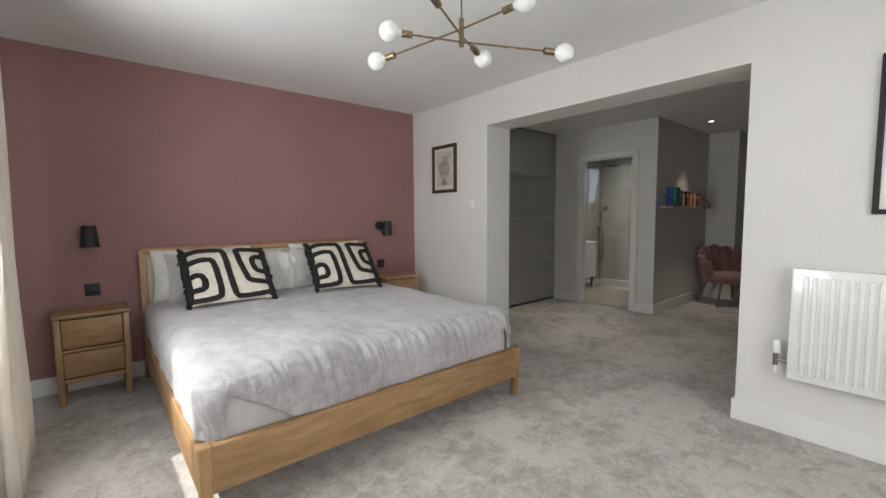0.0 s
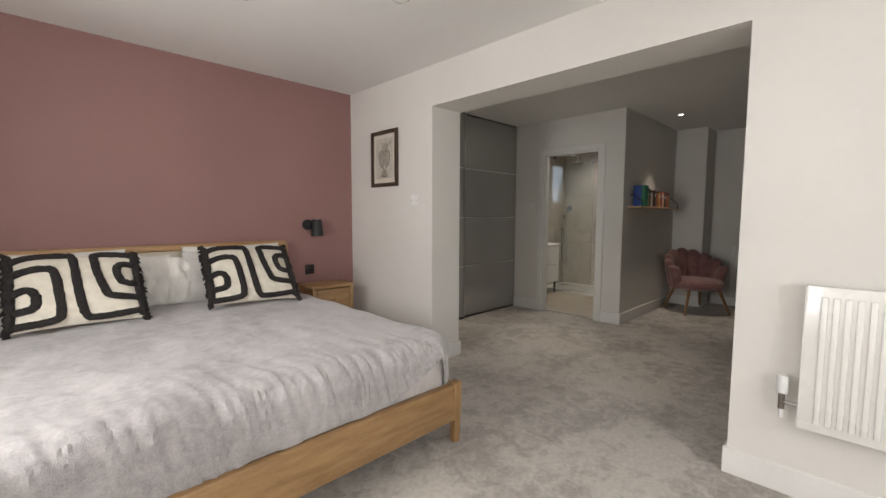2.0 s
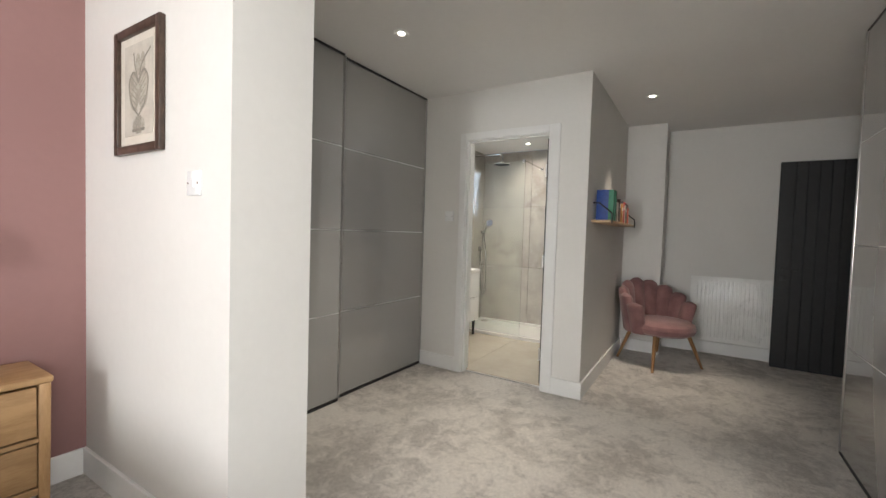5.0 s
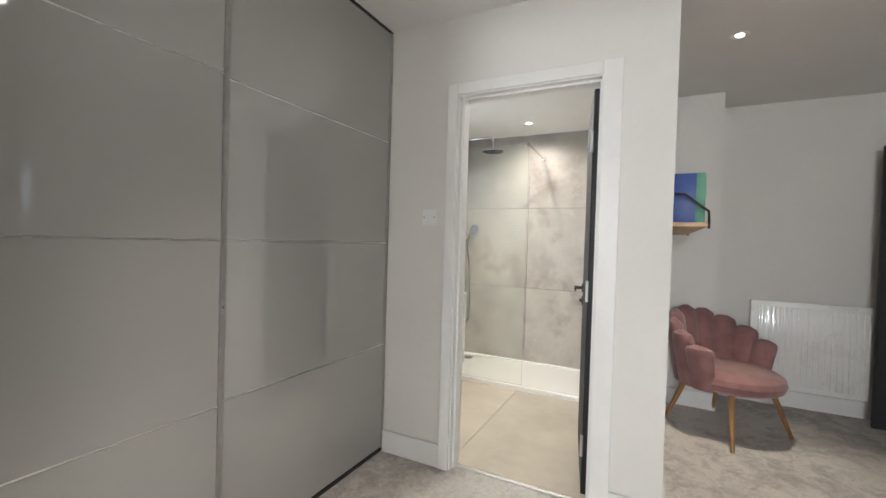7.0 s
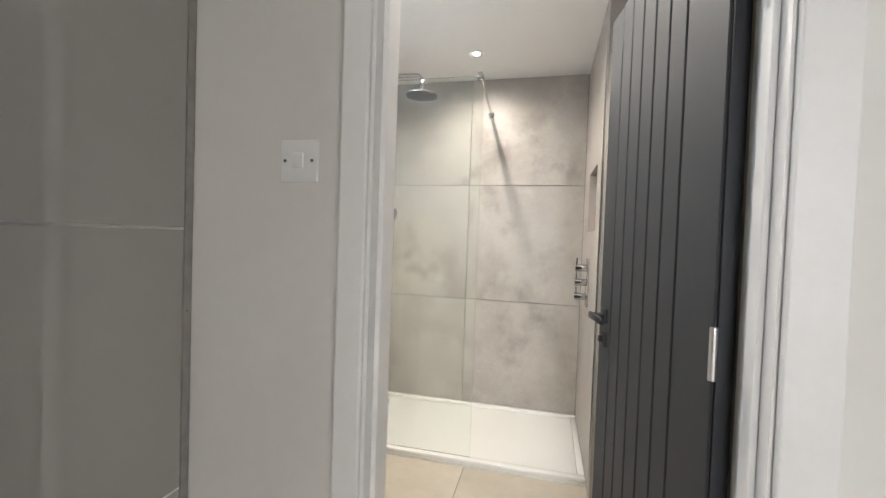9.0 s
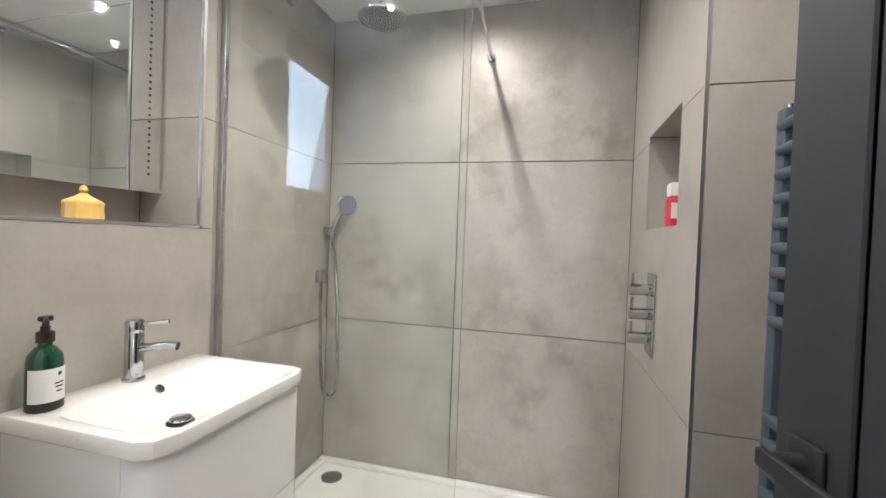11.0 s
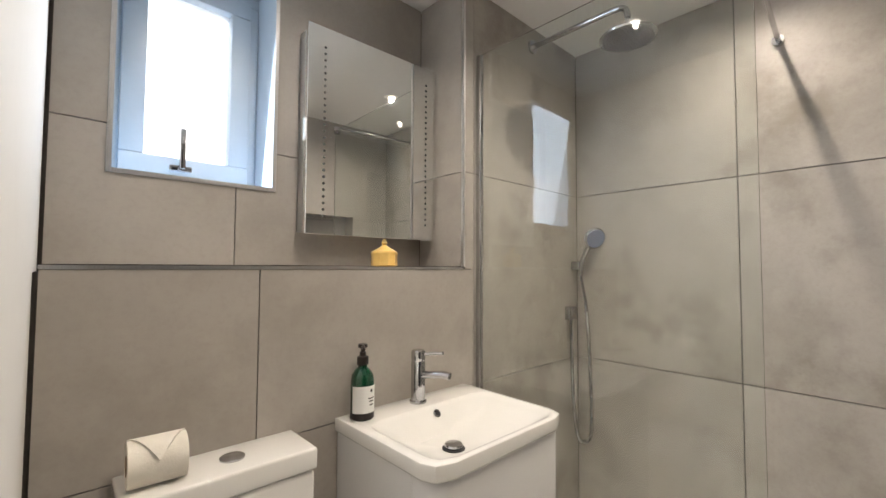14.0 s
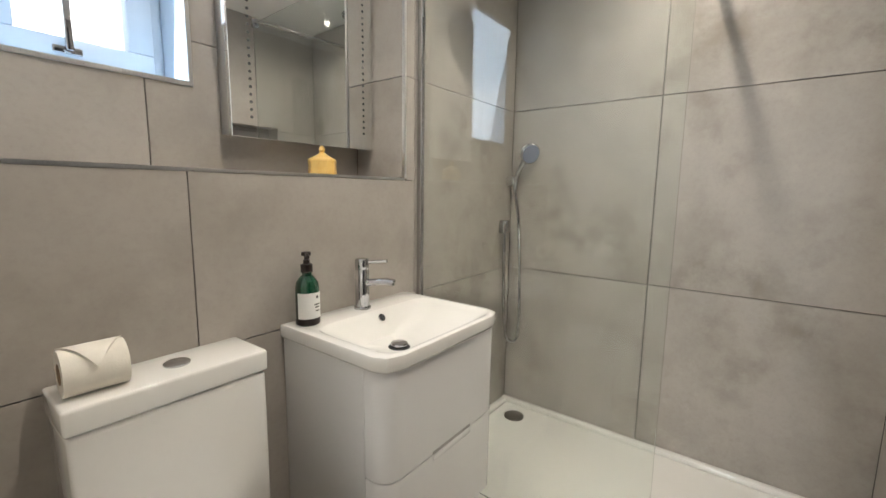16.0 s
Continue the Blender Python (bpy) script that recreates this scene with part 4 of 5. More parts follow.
# ---- chandelier ----
def chandelier():
    hx, hy = 1.905, 1.662
    r = root("ceiling_light", (hx, hy, H), "antique brass pendant with crossing arms and six white globe bulbs", "ceiling light")
    part("rose", lathe((hx, hy, H - 0.03), [(0.012, 0), (0.055, 0.006), (0.06, 0.03)], 28), BRASS, r)
    part("flex", rod((hx, hy, 2.16), (hx, hy, H - 0.02), 0.003, seg=8), BLACK, r, "black flex")
    part("stem", rod((hx, hy, 2.045), (hx, hy, 2.175), 0.0125), BRASS, r)
    arms = [((1.61, 1.832, 2.09), (2.366, 1.402, 2.05), 2.066), ((1.694, 2.082, 2.045), (2.03, 1.38, 2.185), 2.125), ((2.107, 1.718, 2.052), (1.62, 1.575, 2.185), 2.095)]
    for a, b, z in arms:
        hub = Vector((hx, hy, z))
        for e in (Vector(a), Vector(b)):
            d = (e - hub).normalized()
            s = e - d * 0.055
            arm = part("arm", rod(hub, s - d * 0.04, 0.0048, seg=10), BRASS, r)
            part("lamp_holder", rod(s - d * 0.05, s + d * 0.002, 0.0165, seg=20), BRASS, arm)
            bm = lathe((0, 0, 0), [(0.013, -0.002), (0.016, 0.012), (0.030, 0.022), (0.043, 0.038), (0.048, 0.058), (0.043, 0.08), (0.028, 0.098), (0.008, 0.105)], 24)
            bmesh.ops.transform(bm, matrix=Matrix.Translation(s) @ d.to_track_quat("Z", "Y").to_matrix().to_4x4(), verts=bm.verts)
            part("bulb", bm, OPAL, arm, "white opal globe bulb")


chandelier()


# ---- sliding wardrobes ----
def wardrobe(name, x0, x1, yf, depth, split, label, edge, edge_w, offs, thick):
    """A built-in wardrobe whose two sliding doors stand at yf; depth is positive when it lies behind towards high y."""
    s = 1 if depth > 0 else -1
    r = root(name, ((x0 + x1) / 2, yf + depth / 2, 0), label, "wardrobe", "built-in wardrobes")

    def slab(xa, xb, ya, yb, za, zb, bev=0.0):
        ya, yb = sorted((ya, yb))
        return box(xa, xb, ya, yb, za, zb, bev)

    for a, b, o in ((x0, split, offs[0]), (split, x1, offs[1])):
        part("top_track", slab(a, b, yf + s * (o + 0.002), yf + s * 0.12, 2.39, H - 0.001), DARK, r, "dark top track")
        part("bottom_track", slab(a, b, yf + s * (o + 0.002), yf + s * 0.12, 0.0, 0.016), DARK, r, "dark floor track")
    for x in (x0, x1 - 0.018):
        part("side_panel", slab(x, x + 0.018, yf + s * 0.122, yf + depth, 0.016, 2.389), GLOSS_EDGE, r)
    part("back_panel", slab(x0 + 0.018, x1 - 0.018, yf + depth - s * 0.012, yf + depth, 0.016, 2.389), GLOSS_EDGE, r)
    for (a, b, o) in ((x0, split + 0.012, offs[0]), (split - 0.02, x1, offs[1])):
        ya, yb = yf + s * o, yf + s * (o + thick)
        door = part("sliding_door", slab(a + edge_w, b - edge_w, ya + s * 0.006, yb, 0.022, 2.386), GLOSS_EDGE, r)
        for xe in (a, b - edge_w):
            part("edge_profile", slab(xe, xe + edge_w, ya - s * 0.003, yb, 0.02, 2.388, 0.003), edge, door, "slim metal edge profile")
        zs = [0.026, 0.625, 1.203, 1.775, 2.384]
        for za, zb in zip(zs, zs[1:]):
            part("glass_panel", slab(a + edge_w + 0.001, b - edge_w - 0.001, ya, ya + s * 0.006, za + 0.0015, zb - 0.0045), GLOSS, door, smooth=False)
            if zb < 2.3:
                part("joint_strip", slab(a + edge_w + 0.001, b - edge_w - 0.001, ya + s * 0.0005, ya + s * 0.006, zb - 0.0042, zb + 0.0012), STEEL, door, "fine metal strip")


wardrobe("wardrobe", OW1 + 0.002, DW - 0.002, 3.745, 0.65, 4.708, "wide built-in wardrobe with glossy grey glass sliding doors", GLOSS_EDGE, 0.022, (0.0, 0.032), 0.03)
wardrobe("wardrobe", OW1 + 0.02, 5.86, 0.897, -0.62, 4.78, "built-in wardrobe with glossy grey sliding doors and bright metal edges", STEEL, 0.03, (0.046, 0.0), 0.042)


# ---- chair ----
def shell_chair():
    r = root("armchair", (7.16, 1.945, 0), "dusty pink velvet armchair with a scalloped shell back", "armchair", turn=0)
    F = math.degrees(math.atan2(-0.38, -0.34))
    r.matrix_basis = pose(7.16, 1.945, 0, 0, 0, F)
    # own axes: front is +x
    bm = B()
    prof = [(0.02, 0.30), (0.23, 0.305), (0.27, 0.33), (0.285, 0.37), (0.275, 0.405), (0.24, 0.43), (0.12, 0.443), (0.02, 0.445)]
    lathe((0.02, 0, 0), prof, 40, bm)
    for v in bm.verts:
        if v.co.x > 0.02:
            v.co.x = 0.02 + (v.co.x - 0.02) * 1.12
        v.co.y *= 1.06
    part("seat", bm, VELVET, r, local=True)
    n = 9
    for k in range(n):
        a = radians(180 + (k - (n - 1) / 2) * 24.5)
        t = abs(k - (n - 1) / 2) / ((n - 1) / 2)
        top = 0.80 - 0.20 * t ** 1.6
        lo, hi, R0 = 0.31, top, 0.25
        w = 0.080
        bm = B()
        rows = 16
        rings = []
        for j in range(rows + 1):
            v = j / rows
            z = lo + (hi - lo) * v
            round_top = math.sqrt(max(0.0, 1 - max(0, (v - 0.82) / 0.18) ** 2.2))
            R = R0 + 0.07 * v
            ww = w * (0.92 + 0.22 * v) * (0.34 + 0.66 * round_top)
            th = 0.052 * (0.22 + 0.78 * round_top)
            c = Vector((R * math.cos(a), R * 1.04 * math.sin(a), z))
            out, side = Vector((math.cos(a), math.sin(a), 0)), Vector((-math.sin(a), math.cos(a), 0))
            rings.append([bm.verts.new(c + side * (ww * math.cos(q)) + out * (th * math.sin(q))) for q in np.arange(18) * (2 * math.pi / 18)])
        for ra, rb in zip(rings, rings[1:]):
            for i in range(18):
                bm.faces.new((ra[i], ra[(i + 1) % 18], rb[(i + 1) % 18], rb[i]))
        bm.faces.new(rings[0])
        bm.faces.new(rings[-1])
        part("back_petal", bm, VELVET, r, local=True)
    for sx, sy, ex, ey in ((0.17, 0.19, 0.255, 0.287), (0.17, -0.19, 0.255, -0.287), (-0.16, 0.17, -0.253, 0.247), (-0.16, -0.17, -0.253, -0.247)):
        part("leg", rod((ex, ey, 0.0), (sx, sy, 0.315), 0.0115, 0.02, 16), WALNUT, r, "tapered wooden leg", local=True)


shell_chair()


# ---- bookshelf ----
def bookshelf():
    x0, x1, ys, zs = 5.90, 7.20, 2.205, 1.318
    r = root("wall_shelf", ((x0 + x1) / 2, BX, zs), "light wood wall shelf with black wire brackets", "shelf")
    part("board", box(x0, x1, ys, BX - 0.001, zs, zs + 0.02, 0.003), SHELF, r)
    for x in (x0 + 0.03, x1 - 0.03):
        pts = [(x, BX - 0.006, zs + 0.15), (x, BX - 0.05, zs + 0.148), (x, ys - 0.004, zs + 0.07), (x, ys - 0.006, zs + 0.03), (x, ys - 0.006, zs - 0.006)]
        part("bracket", tube(pts, 0.0055, 8, up=(1, 0, 0)), BLACK, r, "black wire bracket")
    top = zs + 0.02
    specs = [(0.045, 0.125, 0.235, (0.03, 0.075, 0.30)), (0.05, 0.132, 0.232, (0.02, 0.20, 0.10)), (0.03, 0.10, 0.20, (0.02, 0.06, 0.05))]
    rng = random.Random(5)
    tones = [(0.05, 0.05, 0.05), (0.30, 0.03, 0.03), (0.40, 0.08, 0.04), (0.55, 0.30, 0.10), (0.03, 0.03, 0.04), (0.45, 0.06, 0.05), (0.6, 0.56, 0.48), (0.04, 0.10, 0.08), (0.6, 0.18, 0.05), (0.08, 0.05, 0.04)]
    x = 6.02
    while x + sum(s[0] for s in specs[:3]) < 99 and len(specs) < 26:
        specs.append((rng.uniform(0.022, 0.046), rng.uniform(0.095, 0.12), rng.uniform(0.15, 0.205), tones[len(specs) % len(tones)]))
    for k, (t, d, h, c) in enumerate(specs):
        if x + t > x1 - 0.05:
            break
        b = root("book", (x + t / 2, BX - 0.01 - d / 2, top), "upright hardback book on the wall shelf" if k > 1 else "large blue and green book at the shelf end", "book", "books on the shelf")
        m = mat("book_cover", c, tuple(q * 0.8 for q in c), 0.45, scale=30)
        bm = box(x, x + 0.003, BX - 0.01 - d, BX - 0.01, top, top + h, 0.001)
        box(x + t - 0.003, x + t, BX - 0.01 - d, BX - 0.01, top, top + h, 0.001, bm=bm)
        box(x + 0.003, x + t - 0.003, BX - 0.01 - d, BX - 0.007 - d, top, top + h, bm=bm)
        part("cover", bm, m, b)
        part("pages", box(x + 0.0032, x + t - 0.0032, BX - 0.0068 - d, BX - 0.014, top + 0.003, top + h - 0.004), PAPER, b, "cream page block", smooth=False)
        if k == 0:
            g = mat("green_wrap", (0.02, 0.20, 0.10), (0.015, 0.16, 0.08), 0.45, scale=30)
            bm = box(x - 0.0012, x, BX - 0.01 - d, BX + 0.026 - d, top, top + h)
            box(x - 0.0012, x + t, BX - 0.0112 - d, BX - 0.01 - d, top, top + h, bm=bm)
            part("spine_wrap", bm, g, b, "green spine", smooth=False)
        if k > 2 and k % 2:
            part("spine_band", box(x + 0.002, x + t - 0.002, BX - 0.0112 - d, BX - 0.01 - d, top + h * 0.62, top + h * 0.8), LABEL if k % 4 else SHELF, b, "pale title band", smooth=False)
        x += t + 0.0015


bookshelf()


# ---- doors ----
def plank_door(name, at, turn, width, label, paint):
    """Own axes: hinge at the origin, leaf along +x, thickness 0..0.04 in y."""
    r = root(name, at, label, "door", kind="structure")
    r.matrix_basis = pose(*at, 0, 0, turn)
    part("leaf", box(0, width, 0.007, 0.035, 0.008, 1.972, 0.002), paint, r, local=True)
    cuts = [0.0] + [width - 0.116 - 0.084 * k for k in reversed(range(6))] + [width]
    for a, b in zip(cuts, cuts[1:]):
        for y in ((0.0, 0.007), (0.035, 0.042)):
            part("board", box(a + 0.003, b - 0.003, y[0], y[1], 0.008, 1.972, 0.003, 1), paint, r, local=True)
    for s, y in ((1, 0.042), (-1, 0.0)):
        h = part("door_handle", box(width - 0.085, width - 0.035, min(y, y + s * 0.009), max(y, y + s * 0.009), 0.93, 0.98, 0.003), BLACK, r, "black square lever handle", local=True)
        bm = rod((width - 0.06, y + s * 0.008, 0.955), (width - 0.06, y + s * 0.05, 0.955), 0.01)
        box(width - 0.18, width - 0.048, min(y + s * 0.042, y + s * 0.054), max(y + s * 0.042, y + s * 0.054), 0.944, 0.966, 0.003, bm=bm)
        part("lever", bm, BLACK, h, local=True)
        t = part("thumb_turn", box(width - 0.085, width - 0.035, min(y, y + s * 0.008), max(y, y + s * 0.008), 0.85, 0.9, 0.003), BLACK, r, "black square lock plate", local=True)
        part("turn_knob", rod((width - 0.06, y + s * 0.008, 0.875), (width - 0.06, y + s * 0.02, 0.875), 0.011), BLACK, t, local=True)
    for z in (0.25, 1.0, 1.72):
        part("hinge", rod((-0.004, 0.045, z - 0.05), (-0.004, 0.045, z + 0.05), 0.007), STEEL, r, "steel butt hinge", local=True)


plank_door("door_1", (DI - 0.002, DY0 + 0.004, 0), 9.8, 0.70, "anthracite boarded bathroom door standing open", BLACK_DOOR)
plank_door("door_2", (7.735, 0.25, 0), 90, 0.76, "black boarded door standing open against the wall", BLACK)


# ---- downlights ----
def downlight(p):
    r = root("downlight", p, "small round recessed ceiling downlight, switched on", "downlight", "recessed downlights")
    z = p[2]
    part("rim", lathe((p[0], p[1], z - 0.006), [(0.020, 0.0052), (0.036, 0.001), (0.043, 0.0), (0.045, 0.0055), (0.020, 0.0055)], 28), TRIM, r)
    part("lens", lathe((p[0], p[1], z - 0.003), [(0.001, 0.0), (0.0195, 0.0), (0.0195, 0.0025)], 24), LIT, r, "glowing warm lens")


for p in DOWNLIGHTS + BATH_LIGHTS:
    downlight(p)


# ---- shower ----
def shower_tray():
    r = root("shower_tray", (7.49, 3.5, 0.004), "low white rectangular shower tray", "shower tray")
    x0, x1, y0, y1 = 7.10, WB - 0.001, WR + 0.001, WL - 0.001
    bm = box(x0, x1, y0, y1, 0.0045, 0.024)
    for a in ((x0, x0 + 0.045, y0, y1), (x1 - 0.035, x1, y0, y1), (x0 + 0.045, x1 - 0.035, y0, y0 + 0.035), (x0 + 0.045, x1 - 0.035, y1 - 0.035, y1)):
        box(*a, 0.0241, 0.048, 0.006, bm=bm)
    part("tray", bm, CERAMIC, r)
    part("drain_cover", lathe((7.745, 4.095, 0.0242), [(0.050, 0.0), (0.050, 0.005), (0.044, 0.008), (0.001, 0.009)], 32), BRASS_D, r, "round metal drain cover")


shower_tray()


def shower_screen():
    r = root("shower_screen", (7.135, 3.79, 0.048), "clear fixed glass shower screen with a chrome wall channel", "shower screen")
    g = part("pane", box(7.131, 7.139, 3.352, WL - 0.006, 0.0485, 2.045, 0.001, 1), SCREEN, r, "clear greenish glass pane", smooth=False)
    g.visible_shadow = False
    part("channel", box(7.124, 7.146, WL - 0.022, WL - 0.0005, 0.0485, 2.045, 0.002), CHROME, r, "chrome wall channel")
    part("clamp", box(7.118, 7.152, 3.356, 3.384, 2.02, 2.062, 0.004), CHROME, r)
    part("support_bar", rod((7.135, 3.37, 2.055), (WB - 0.01, 3.408, 2.062), 0.0085), CHROME, r, "slim chrome support bar")
    part("bar_flange", rod((WB - 0.022, 3.408, 2.062), (WB, 3.408, 2.062), 0.019, seg=20), CHROME, r)


shower_screen()


def rain_shower():
    r = root("rain_shower", (7.5, WL, 2.2), "chrome wall arm with a round rain shower head", "shower head")
    part("flange", rod((7.50, WL, 2.217), (7.50, WL - 0.012, 2.217), 0.03, seg=24), CHROME, r)
    part("arm", tube(smooth_line([(7.50, WL - 0.005, 2.217), (7.50, 4.05, 2.217), (7.50, 3.86, 2.217), (7.50, 3.815, 2.207), (7.50, 3.80, 2.177), (7.50, 3.80, 2.117)], 8), 0.0115, 14), CHROME, r)
    h = part("head", lathe((7.50, 3.80, 2.082), [(0.10, 0.0), (0.102, 0.006), (0.098, 0.012), (0.03, 0.02), (0.018, 0.04)], 40), CHROME, r, "round chrome rose")
    bm = B()
    for ring in range(1, 8):
        for k in range(ring * 6):
            a = 2 * math.pi * k / (ring * 6)
            rod((7.50 + 0.0125 * ring * math.cos(a), 3.80 + 0.0125 * ring * math.sin(a), 2.0815), (7.50 + 0.0125 * ring * math.cos(a), 3.80 + 0.0125 * ring * math.sin(a), 2.078), 0.0028, seg=6, bm=bm)
    part("nozzles", bm, BLACK, h, "rows of dark rubber nozzles")


rain_shower()


def hand_shower():
    r = root("hand_shower", (7.82, WL, 1.0), "chrome hand shower with a hose on the tiled wall", "hand shower")
    part("outlet", box(7.762, 7.822, WL - 0.03, WL - 0.0005, 0.965, 1.03, 0.006), CHROME, r)
    part("holder", box(7.822, 7.858, WL - 0.045, WL - 0.0005, 1.205, 1.25, 0.006), CHROME, r)
    part("handle", tube(smooth_line([(7.84, WL - 0.045, 1.18), (7.838, WL - 0.055, 1.25), (7.832, WL - 0.085, 1.31), (7.825, WL - 0.12, 1.345)], 6), 0.0125, 12), CHROME, r)
    bm = lathe((0, 0, 0), [(0.02, -0.012), (0.05, 0.0), (0.052, 0.012), (0.047, 0.018)], 32)
    m = look((7.82, WL - 0.125, 1.362), (7.45, 3.55, 1.12))
    bmesh.ops.transform(bm, matrix=m @ pose(0, 0, 0, 180, 0, 0), verts=bm.verts)
    head = part("spray_head", bm, CHROME, r)
    bm = lathe((0, 0, 0), [(0.001, 0.0), (0.044, 0.0), (0.044, 0.0025)], 28)
    bmesh.ops.transform(bm, matrix=m @ pose(0, 0, 0, 180, 0, 0) @ pose(0, 0, 0.0182), verts=bm.verts)
    part("spray_face", bm, BLUEGREY, head, "blue-grey spray face")
    pts = [(7.84, WL - 0.045, 1.18), (7.848, WL - 0.070, 1.0), (7.850, WL - 0.085, 0.72), (7.850, WL - 0.09, 0.52), (7.838, WL - 0.09, 0.42), (7.815, WL - 0.07, 0.39), (7.788, WL - 0.05, 0.43), (7.778, WL - 0.035, 0.6), (7.784, WL - 0.025, 0.85), (7.79, WL - 0.02, 0.965)]
    part("hose", tube(smooth_line(pts, 8), 0.0088, 10), CHROME, r, "ribbed chrome hose")


BLUEGREY = mat("blue_grey_plastic", (0.20, 0.22, 0.30), (0.17, 0.19, 0.26), 0.4)
hand_shower()


def shower_valve():
    r = root("shower_valve", (7.43, WR, 0.97), "chrome shower valve plate with three lever knobs", "shower valve")
    part("plate", box(7.38, 7.48, WR + 0.0005, WR + 0.008, 0.845, 1.115, 0.003), CHROME, r)
    for z in (0.90, 0.98, 1.06):
        k = part("knob", rod((7.43, WR + 0.008, z), (7.43, WR + 0.07, z), 0.02, seg=24), CHROME, r)
        part("lever", rod((7.43, WR + 0.062, z), (7.43, WR + 0.062, z + 0.055), 0.0045, seg=10), CHROME, k)


shower_valve()

r = root("packet", (7.40, 2.725, NZ0), "red and white packet standing in the shower niche", "packet")
part("bag", box(7.375, 7.425, 2.70, 2.75, NZ0 + 0.0005, NZ0 + 0.10, 0.012, 3), RED, r)
part("header", box(7.377, 7.423, 2.704, 2.747, NZ0 + 0.10, NZ0 + 0.145, 0.008, 2), LABEL, r, "white top with red marks")
part("panel", box(7.3735, 7.375, 2.71, 2.742, NZ0 + 0.03, NZ0 + 0.08), LABEL, r)


# ---- towel radiator ----
def towel_radiator():
    r = root("towel_radiator", (6.70, 2.64, 0.5), "anthracite ladder towel radiator on the tiled wall", "towel radiator")
    x0, x1, y = 6.415, 6.915, 2.645
    for x in (x0, x1):
        part("post", box(x - 0.018, x + 0.018, y - 0.018, y + 0.018, 0.45, 1.49, 0.006), SLATE, r)
        part("cap", rod((x, y, 1.49), (x, y, 1.497), 0.011), CHROME, r, "chrome end cap")
        for z in (0.55, 1.42):
            part("bracket", rod((x, 2.562, z), (x, y - 0.015, z), 0.01), SLATE, r)
    for z in [1.455 - 0.0495 * k for k in range(9)] + [0.86 - 0.05 * k for k in range(8)]:
        part("rung", rod((x0, y + 0.012, z), (x1, y + 0.012, z), 0.0125), SLATE, r)


SLATE = mat("slate_blue_enamel", (0.055, 0.075, 0.095), (0.05, 0.068, 0.086), 0.4)
towel_radiator()


